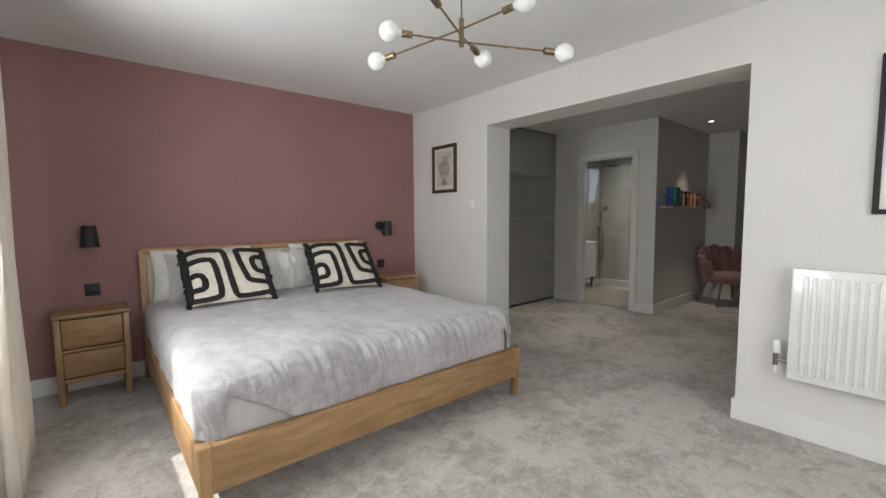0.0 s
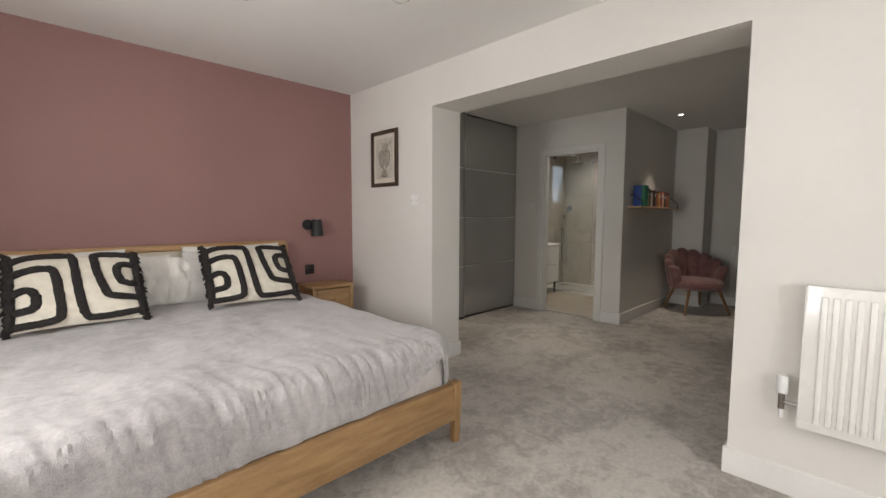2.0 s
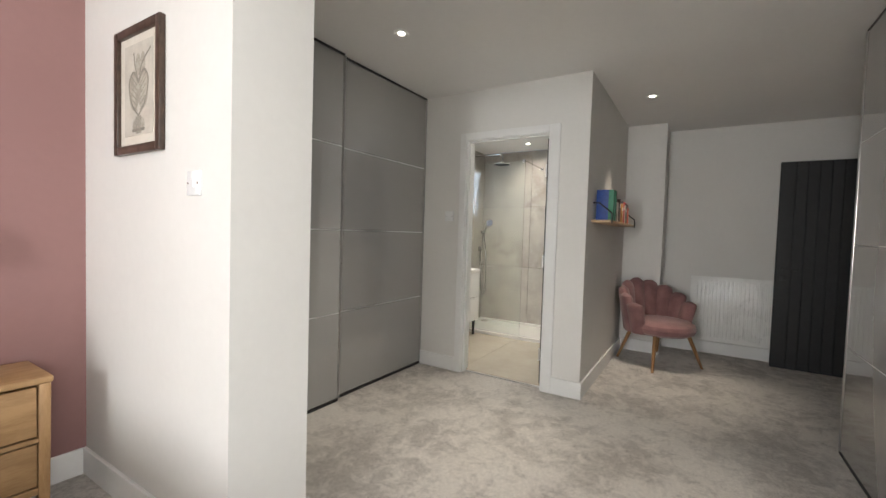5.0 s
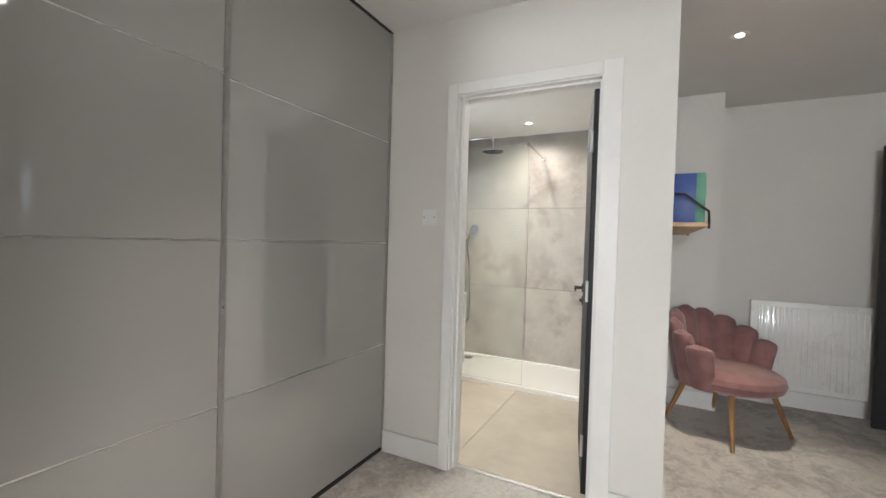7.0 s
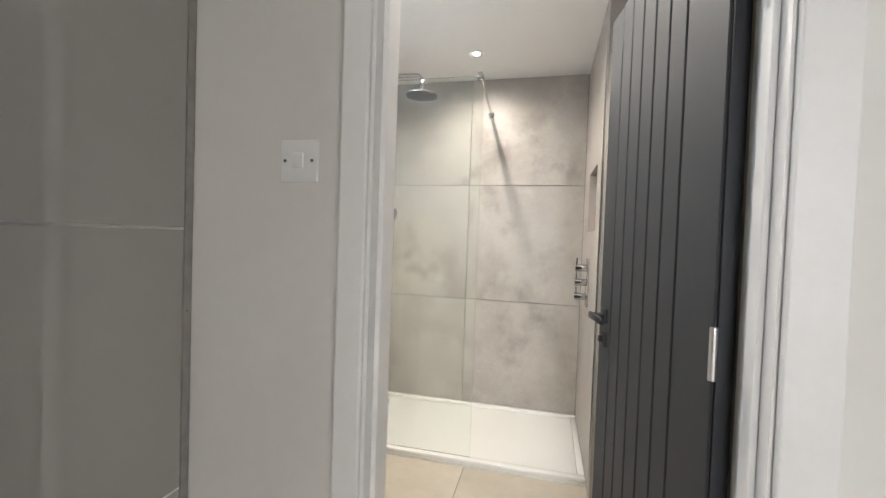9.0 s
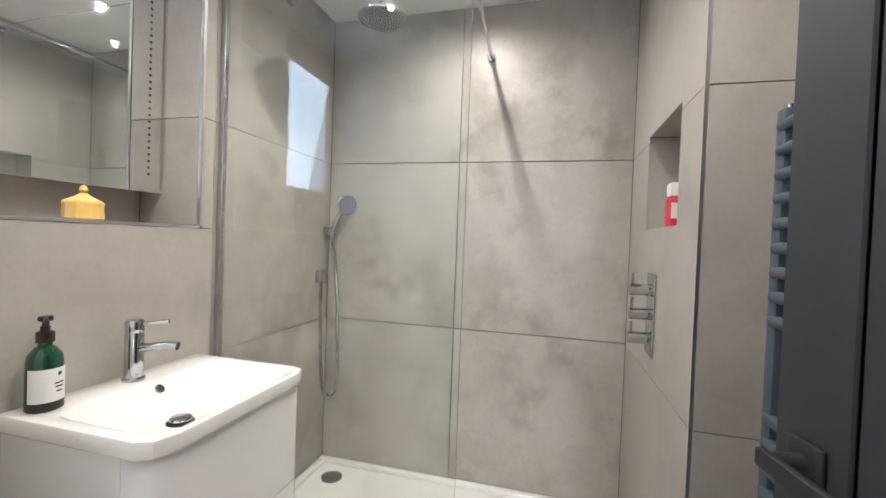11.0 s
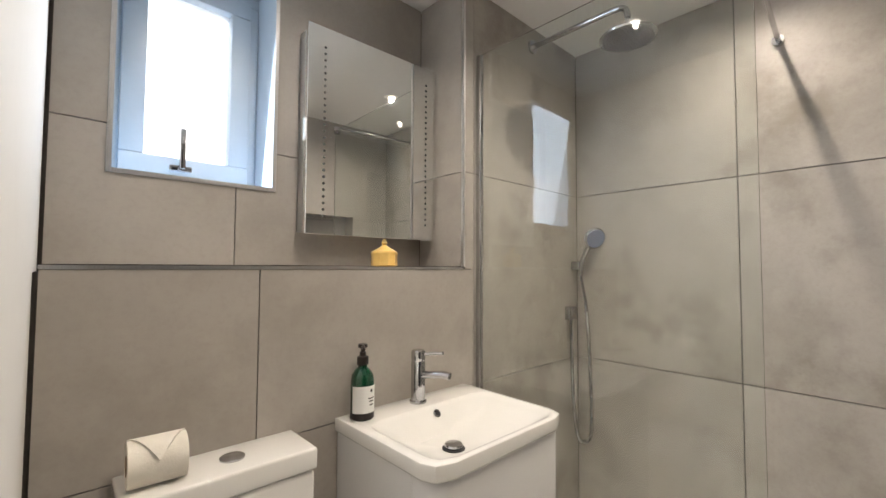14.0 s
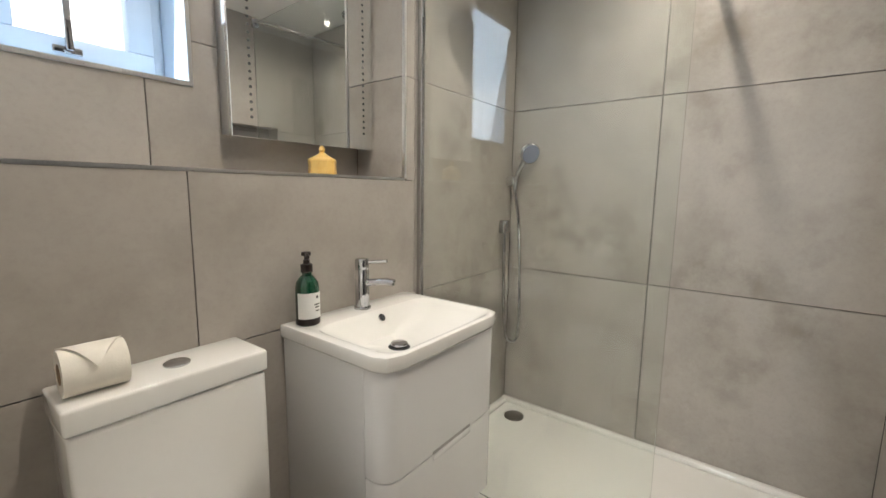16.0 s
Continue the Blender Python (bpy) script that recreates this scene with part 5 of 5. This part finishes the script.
# ---- vanity ----
def basin_unit():
    x0, x1, yf, yb = 6.545, 7.052, 3.82, WL - 0.001
    r = root("vanity_unit", ((x0 + x1) / 2, 4.02, 0), "white gloss vanity cabinet with two drawers and dark legs", "vanity unit")
    for a in (x0, x1 - 0.018):
        part("side_panel", box(a, a + 0.018, yf + 0.075, yb, 0.2, 0.752, 0.001, 1), LACQUER, r)
    part("bottom_panel", box(x0 + 0.018, x1 - 0.018, yf + 0.075, yb, 0.2, 0.218), LACQUER, r)
    part("back_panel", box(x0 + 0.018, x1 - 0.018, yb - 0.016, yb, 0.218, 0.752), LACQUER, r)
    for z0, z1 in ((0.47, 0.7515), (0.2, 0.466)):
        d = part("drawer_front", rounded_slab(x0, x1, yf, yf + 0.073, z0, z1, 0.05, ("ll", "hl"), soft=0.003), LACQUER, r)
        if z0 > 0.4:
            # no groove is cut; a grey strip on the front draws its shade
            part("grip", box(6.72, 6.90, yf - 0.0015, yf + 0.02, z0 - 0.003, z0 + 0.006, 0.001, 1), GLOSS_EDGE, d, "grey strip drawn for the shade of a finger groove")
            part("grip_lip", box(6.72, 6.90, yf - 0.004, yf + 0.01, z0 - 0.022, z0 - 0.0035, 0.004), LACQUER, d, "white bevelled lip")
    for x in (x0 + 0.05, x1 - 0.05):
        for y in (yf + 0.06, yb - 0.06):
            part("leg", rod((x, y, 0.004), (x, y, 0.2), 0.012, 0.019), BLACK, r, "dark turned leg")
    b = root("basin", ((x0 + x1) / 2, 4.02, 0.753), "white ceramic basin with a rectangular bowl", "basin")
    X0, X1, Y0, Y1, Z0, Z1 = x0 - 0.008, x1 + 0.006, yf - 0.012, yb, 0.7535, 0.793
    bm = B()
    # top surface as a grid with a sunken bowl
    n = 48
    bx0, bx1, by0, by1 = X0 + 0.034, X1 - 0.02, Y0 + 0.022, Y1 - 0.105

    ring = []
    for k in range(n):
        a = 2 * math.pi * k / n
        ca, sa = math.cos(a), math.sin(a)
        ring.append((ca, sa))

    def rect(cx, cy, hx, hy, r, low_only=False):
        pts = []
        for ca, sa in ring:
            m = max(abs(ca), abs(sa))
            px, py = ca / m * hx, sa / m * hy
            ex, ey = abs(px) - (hx - r), abs(py) - (hy - r)
            if ex > 0 and ey > 0 and not (low_only and py > 0):
                L = math.hypot(ex, ey)
                ex, ey = ex / L * r, ey / L * r
                px, py = math.copysign(hx - r + ex, px), math.copysign(hy - r + ey, py)
            pts.append((cx + px, cy + py))
        return pts

    cx, cy, hx, hy = (X0 + X1) / 2, (Y0 + Y1) / 2, (X1 - X0) / 2, (Y1 - Y0) / 2
    bcx, bcy, bhx, bhy = (bx0 + bx1) / 2, (by0 + by1) / 2, (bx1 - bx0) / 2, (by1 - by0) / 2
    wx, wy = 6.775, 3.995
    layers = [(rect(cx, cy, hx - 0.005, hy - 0.005, 0.05, True), Z0 - 0.001), (rect(cx, cy, hx - 0.001, hy - 0.001, 0.055, True), Z0 + 0.003),
              (rect(cx, cy, hx, hy, 0.055, True), Z0 + 0.007), (rect(cx, cy, hx, hy, 0.055, True), Z1 - 0.005),
              (rect(cx, cy, hx - 0.0015, hy - 0.0015, 0.053, True), Z1 - 0.0015), (rect(cx, cy, hx - 0.005, hy - 0.005, 0.05, True), Z1),
              (rect(bcx, bcy, bhx + 0.006, bhy + 0.006, 0.05), Z1), (rect(bcx, bcy, bhx, bhy, 0.045), Z1 - 0.002),
              (rect(bcx - 0.002, bcy + 0.002, bhx - 0.012, bhy - 0.010, 0.045), Z1 - 0.012), (rect(bcx - 0.008, bcy + 0.008, bhx - 0.07, bhy - 0.045, 0.05), Z1 - 0.048),
              (rect(wx, wy, 0.10, 0.075, 0.05), Z1 - 0.072), (rect(wx, wy, 0.033, 0.033, 0.033), Z1 - 0.080)]
    vs = [[bm.verts.new((x, y, z)) for x, y in pts] for pts, z in layers]
    for a, c in zip(vs, vs[1:]):
        for i in range(n):
            bm.faces.new((a[i], a[(i + 1) % n], c[(i + 1) % n], c[i]))
    bm.faces.new(vs[-1])
    part("bowl", bm, CERAMIC, b)
    dx, dy = wx, wy
    # flat dark ring paints the shade under the plug's rim
    part("waste_gap", lathe((dx, dy, Z1 - 0.0795), [(0.0225, 0), (0.0325, 0.0), (0.0325, 0.0012), (0.0225, 0.0012)], 28), DARK, b, "dark ring put in for the shade round the waste")
    part("waste", lathe((dx, dy, Z1 - 0.081), [(0.018, 0), (0.018, 0.004), (0.026, 0.006), (0.027, 0.011), (0.024, 0.0145), (0.001, 0.016)], 28), CHROME, b, "chrome pop-up waste")
    bm = lathe((0, 0, 0), [(0.0125, 0), (0.0125, 0.003), (0.009, 0.004), (0.009, 0.002)], 20)
    # no opening is cut; a dark disc gives the overflow its shaded inside
    hole = lathe((0, 0, 0), [(0.009, 0.0022), (0.001, 0.0022), (0.001, 0.001)], 20)
    bmesh.ops.transform(hole, matrix=pose(6.812, by1 - 0.0195, Z1 - 0.022, 50, 0, 0), verts=hole.verts)
    part("overflow_hole", hole, DARK, b, "dark disc put in for the shaded overflow hole")
    bmesh.ops.transform(bm, matrix=pose(6.812, by1 - 0.0195, Z1 - 0.022, 50, 0, 0), verts=bm.verts)
    part("overflow", bm, CHROME, b, "chrome overflow ring")
    t = root("basin_tap", (6.80, Y1 - 0.06, Z1), "chrome single-lever basin mixer tap", "tap")
    tx, ty = 6.795, Y1 - 0.055
    part("body", lathe((tx, ty, Z1 + 0.0005), [(0.027, 0), (0.027, 0.006), (0.0225, 0.01), (0.0225, 0.125), (0.021, 0.129), (0.0225, 0.133), (0.0225, 0.158), (0.019, 0.163), (0.001, 0.164)], 28), CHROME, t)
    d = Vector((0.45, -1.0, 0.12)).normalized()
    s0 = Vector((tx, ty, Z1 + 0.085))
    part("spout", tube([s0, s0 + d * 0.045, s0 + d * 0.085, s0 + d * 0.108 + Vector((0, 0, -0.006))], 0.0145, 14, flat=0.8), CHROME, t)
    l0 = Vector((tx, ty, Z1 + 0.150))
    part("lever", tube([l0, l0 + d * 0.05, l0 + d * 0.085], 0.0055, 10), CHROME, t)
    c = root("soap_bottle", (6.59, 4.175, Z1), "green glass soap bottle with a white label and dark pump", "soap bottle")
    bx, by = 6.59, 4.175
    part("bottle", lathe((bx, by, Z1 + 0.0005), [(0.030, 0), (0.033, 0.004), (0.033, 0.105), (0.030, 0.122), (0.02, 0.136), (0.013, 0.142), (0.013, 0.15)], 32), GREEN_GLASS, c)
    lb = B()
    rows = [[lb.verts.new((bx + 0.0337 * math.cos(a), by + 0.0337 * math.sin(a), Z1 + z)) for a in np.linspace(radians(185), radians(325), 16)] for z in (0.022, 0.095)]
    for i in range(15):
        lb.faces.new((rows[0][i], rows[0][i + 1], rows[1][i + 1], rows[1][i]))
    lab = part("label", lb, LABEL, c, "white paper label")
    bars = B()
    for z, w in ((0.078, 0.12), (0.06, 0.32), (0.052, 0.26), (0.042, 0.2)):
        q = [[bars.verts.new((bx + 0.0341 * math.cos(a), by + 0.0341 * math.sin(a), Z1 + z + o)) for a in np.linspace(radians(285) - w, radians(285) + w, 6)] for o in (0, 0.0035 if z != 0.078 else 0.008)]
        for i in range(5):
            bars.faces.new((q[0][i], q[0][i + 1], q[1][i + 1], q[1][i]))
    part("printed_bars", bars, BROWN_PUMP, lab, "dark unreadable print")
    part("base_band", lathe((bx, by, Z1 + 0.001), [(0.0335, 0.003), (0.0337, 0.004), (0.0337, 0.019), (0.0335, 0.02)], 32), BROWN_PUMP, c, "dark band below the label")
    part("collar", lathe((bx, by, Z1 + 0.15), [(0.0165, 0), (0.0165, 0.022), (0.009, 0.025), (0.009, 0.035)], 24), BROWN_PUMP, c)
    bm = rod((bx, by, Z1 + 0.18), (bx, by, Z1 + 0.2), 0.006)
    lathe((bx, by, Z1 + 0.197), [(0.013, 0), (0.014, 0.004), (0.012, 0.01)], 20, bm)
    tube([(bx, by, Z1 + 0.202), (bx - 0.010, by - 0.018, Z1 + 0.202), (bx - 0.017, by - 0.031, Z1 + 0.197)], 0.005, 8, bm)
    part("pump", bm, BROWN_PUMP, c, "dark pump head")


basin_unit()


# ---- toilet ----
def toilet():
    x0, x1, yf, yb = 6.04, 6.412, 4.08, WL - 0.002
    r = root("toilet", (6.24, 3.95, 0), "white close-coupled toilet with a dual-flush cistern", "toilet")
    bm = box(x0 + 0.004, x1 - 0.004, yf + 0.004, yb, 0.40, 0.741, 0.010, 4)
    part("cistern", bm, CERAMIC, r)
    lid = part("cistern_lid", box(x0, x1, yf, yb, 0.7435, 0.794, 0.007, 3), CERAMIC, r)
    part("flush_button", lathe((6.245, 4.155, 0.794), [(0.026, 0), (0.026, 0.003), (0.023, 0.005), (0.001, 0.0055)], 32), CHROME, lid, "round chrome flush button")
    bm = B()
    prof = [(0.72, 0.005), (0.74, 0.05), (0.74, 0.25), (0.9, 0.34), (1.0, 0.385), (1.0, 0.4)]
    rings = []
    for s, z in prof:
        ring = []
        for k in range(36):
            a = 2 * math.pi * k / 36
            y = 3.86 + 0.25 * math.sin(a) * s - (1 - s) * -0.05
            ring.append(bm.verts.new((6.2425 + 0.182 * math.cos(a) * s * (1.0 if math.sin(a) < 0 else 1.0), min(y, 4.14), z)))
        rings.append(ring)
    for a, b in zip(rings, rings[1:]):
        for i in range(36):
            bm.faces.new((a[i], a[(i + 1) % 36], b[(i + 1) % 36], b[i]))
    bm.faces.new(rings[0])
    bm.faces.new(rings[-1])
    part("pan", bm, CERAMIC, r)
    for nm, za, zb, s in (("seat", 0.402, 0.418, 1.0), ("seat_lid", 0.42, 0.44, 1.02)):
        bm = B()
        loops = []
        for z, q in ((za, 0.98), ((za + zb) / 2, 1.0), (zb, 0.97)):
            loops.append([bm.verts.new((6.2425 + 0.185 * s * q * math.cos(2 * math.pi * k / 36), min(3.85 + 0.252 * s * q * math.sin(2 * math.pi * k / 36), 4.07), z)) for k in range(36)])
        for a, b in zip(loops, loops[1:]):
            for i in range(36):
                bm.faces.new((a[i], a[(i + 1) % 36], b[(i + 1) % 36], b[i]))
        bm.faces.new(loops[0])
        bm.faces.new(loops[-1])
        part(nm, bm, PLASTIC, r)
    # paper roll with a folded corner, lying on the lid
    t = root("toilet_roll", (6.105, 4.16, 0.794), "toilet paper roll with a folded point, lying on the cistern", "toilet roll")
    c0, c1, R = Vector((6.055, 4.15, 0.8375)), Vector((6.152, 4.146, 0.8375)), 0.0435
    ax = (c1 - c0).normalized()
    bm = B()
    out, inn = [], []
    side, up = ax.cross(Vector((0, 0, 1))).normalized(), Vector((0, 0, 1))
    for c in (c0, c1):
        out.append([bm.verts.new(c + side * R * math.cos(a) + up * R * math.sin(a)) for a in np.arange(36) * (math.pi / 18)])
        inn.append([bm.verts.new(c + side * 0.02 * math.cos(a) + up * 0.02 * math.sin(a)) for a in np.arange(36) * (math.pi / 18)])
    for i in range(36):
        j = (i + 1) % 36
        bm.faces.new((out[0][i], out[0][j], out[1][j], out[1][i]))
        bm.faces.new((inn[0][i], inn[0][j], inn[1][j], inn[1][i]))
        for e in (0, 1):
            bm.faces.new((out[e][i], out[e][j], inn[e][j], inn[e][i]))
    part("paper", bm, TISSUE, t)
    bm = B()
    strip = []
    for k in range(9):
        a = radians(105 - 11 * k)
        f = 1 - k / 8.2
        mid = (c0 + c1) / 2
        half = (c1 - c0) / 2 * f
        ring = []
        for o in (0.0012, 0.0030 + 0.0006 * k):
            q = side * (R + o) * math.cos(a) + up * (R + o) * math.sin(a)
            ring += [bm.verts.new(mid - half + q), bm.verts.new(mid + half + q)]
        strip.append(ring)
    for a, b in zip(strip, strip[1:]):
        for p, q in ((0, 1), (1, 3), (3, 2), (2, 0)):
            bm.faces.new((a[p], a[q], b[q], b[p]))
    bm.faces.new([strip[-1][i] for i in (0, 1, 3, 2)])
    part("folded_point", bm, TISSUE, t, "folded paper point")
    part("core", rod(c0 - ax * 0.0005, c1, 0.0198, seg=24, caps=False), CARD, t, "brown card core")


TISSUE = mat("white_tissue", (0.80, 0.75, 0.66), (0.76, 0.71, 0.62), 0.95, scale=30, bump=0.3, bscale=300)
CARD = mat("brown_card", (0.30, 0.21, 0.13), (0.25, 0.17, 0.1), 0.9)
toilet()


# ---- mirror cabinet and pot ----
def mirror_cabinet():
    x0, x1, yf, z0, z1 = 6.515, 7.050, 4.402, 1.322, 2.01
    r = root("mirror_cabinet", ((x0 + x1) / 2, RY, z0), "mirror cabinet with two dotted light strips", "mirror cabinet")
    part("body", box(x0 + 0.01, x1 - 0.01, yf + 0.02, RY - 0.0005, z0 + 0.01, z1 - 0.01, 0.002), STEEL, r)
    ajar = Matrix.Translation((x0, yf, 0)) @ pose(0, 0, 0, 0, 0, -1.0) @ Matrix.Translation((-x0, -yf, 0))

    def swung(bm):
        bmesh.ops.transform(bm, matrix=ajar, verts=bm.verts)
        return bm

    d = part("mirror_door", swung(box(x0, x1, yf, yf + 0.019, z0, z1, 0.0015, 1)), MIRROR, r, "mirrored glass door", smooth=False)
    part("door_pull", box(x0 - 0.007, x0 - 0.0005, yf - 0.003, yf + 0.016, 1.622, 1.692, 0.002), PLASTIC, d, "small white pull on the edge")
    for x in (x0 + 0.06, x1 - 0.045):
        bm = B()
        k = 0
        z = z0 + 0.06
        while z < z1 - 0.06:
            rod((x, yf + 0.0002, z), (x, yf - 0.0006, z), 0.0045, seg=10, bm=bm)
            z += 0.0215
        part("dot_strip", swung(bm), DOTS, d, "column of small dark dots")
    p = root("lidded_pot", (6.775, 4.35, LEDGE + 0.002), "small yellow glazed lidded pot on the ledge", "pot")
    part("pot", lathe((6.775, 4.34, LEDGE + 0.0022), [(0.040, 0), (0.046, 0.004), (0.044, 0.035), (0.046, 0.045)], 10), YELLOW, p)
    part("lid", lathe((6.775, 4.34, LEDGE + 0.0472), [(0.046, 0), (0.044, 0.006), (0.018, 0.02), (0.008, 0.028)], 10), YELLOW, p)
    part("finial", lathe((6.775, 4.34, LEDGE + 0.075), [(0.005, 0), (0.011, 0.008), (0.008, 0.016), (0.003, 0.022)], 14), YELLOW, p)


DOTS = mat("dark_dots", (0.05, 0.05, 0.05), (0.07, 0.07, 0.07), 0.4)
mirror_cabinet()


# ---- tiles, last ----
def tiles(parent, flat, place, face, u_cuts, v_cuts, holes=(), depth=0.0115, gap=0.0015, material=None):
    """Tiles in the plane where axis flat has the value place; face is the side (+1, -1) that they show. Cuts include both ends."""
    for u0, u1 in zip(u_cuts, u_cuts[1:]):
        for v0, v1 in zip(v_cuts, v_cuts[1:]):
            a0, a1, b0, b1 = u0 + gap, u1 - gap, v0 + gap, v1 - gap
            us = sorted({a0, a1, *[h for q in holes for h in q[:2] if a0 < h < a1]})
            vs = sorted({b0, b1, *[h for q in holes for h in q[2:] if b0 < h < b1]})
            bm = B()
            n = 0
            for p0, p1 in zip(us, us[1:]):
                for q0, q1 in zip(vs, vs[1:]):
                    cu, cv = (p0 + p1) / 2, (q0 + q1) / 2
                    if any(h[0] < cu < h[1] and h[2] < cv < h[3] for h in holes):
                        continue
                    n += 1
                    lo, hi = sorted((place, place - face * depth))
                    if flat == "x":
                        box(lo, hi, p0, p1, q0, q1, bm=bm)
                    elif flat == "y":
                        box(p0, p1, lo, hi, q0, q1, bm=bm)
                    else:
                        box(p0, p1, q0, q1, lo, hi, bm=bm)
            if n:
                part("tile", bm, material or TILE, parent, smooth=False)
            else:
                bm.free()


ZR = [0.005, 0.777, 1.578, HB]
tiles(wall_basin, "y", WL, -1, [EN + 0.007, 6.322, 7.11], [0.005, 0.777, LEDGE - 0.006])
tiles(wall_basin, "y", WL, -1, [7.11, WB], ZR, material=TILE_WORN)
tiles(wall_basin, "y", WL, -1, [RX1 + 0.008, 7.11], [LEDGE - 0.006, 1.578, HB])
tiles(wall_basin, "y", RY, -1, [EN + 0.007, 6.335, RX1], [LEDGE + 0.003, 1.578, HB], [(WX0 - 0.012, WX1 + 0.012, BZ0 - 0.012, BZ1 + 0.012)])
tiles(wall_basin, "x", RX1, -1, [WL + 0.011, RY], [LEDGE + 0.003, 1.578, HB])
tiles(wall_basin, "z", LEDGE, 1, [EN + 0.007, 6.335, RX1], [WL + 0.012, RY])
tiles(wall_shower, "x", WB, -1, [WR, 3.545, WL], ZR, material=TILE_WORN, gap=0.0021)
tiles(wall_valves, "y", WR, 1, [7.012, WB], ZR, [(NX0, NX1, NZ0, NZ1)])
tiles(wall_valves, "x", 7.004, -1, [2.5725, WR - 0.005], ZR)
tiles(wall_valves, "y", 2.646, 1, [NX0, NX1], [NZ0, 1.578, NZ1], depth=0.0105)
tiles(wall_valves, "z", NZ0, 1, [NX0, NX1], [2.646, WR - 0.0098], depth=0.0095)
tiles(wall_valves, "z", NZ1, -1, [NX0, NX1], [2.646, WR - 0.0098], depth=0.0095)
tiles(wall_valves, "x", NX0, 1, [2.646, WR - 0.0098], [NZ0, NZ1], depth=0.0095)
tiles(wall_valves, "x", NX1, -1, [2.646, WR - 0.0098], [NZ0, NZ1], depth=0.0095)
tiles(wall_towel, "y", 2.572, 1, [EN + 0.007, 6.3, 7.003], ZR)
tiles(floor_bath, "z", 0.0125, 1, [DW + 0.063, 7.1], [2.573, 3.375, WL - 0.001], depth=0.008, material=FLOOR_TILE)
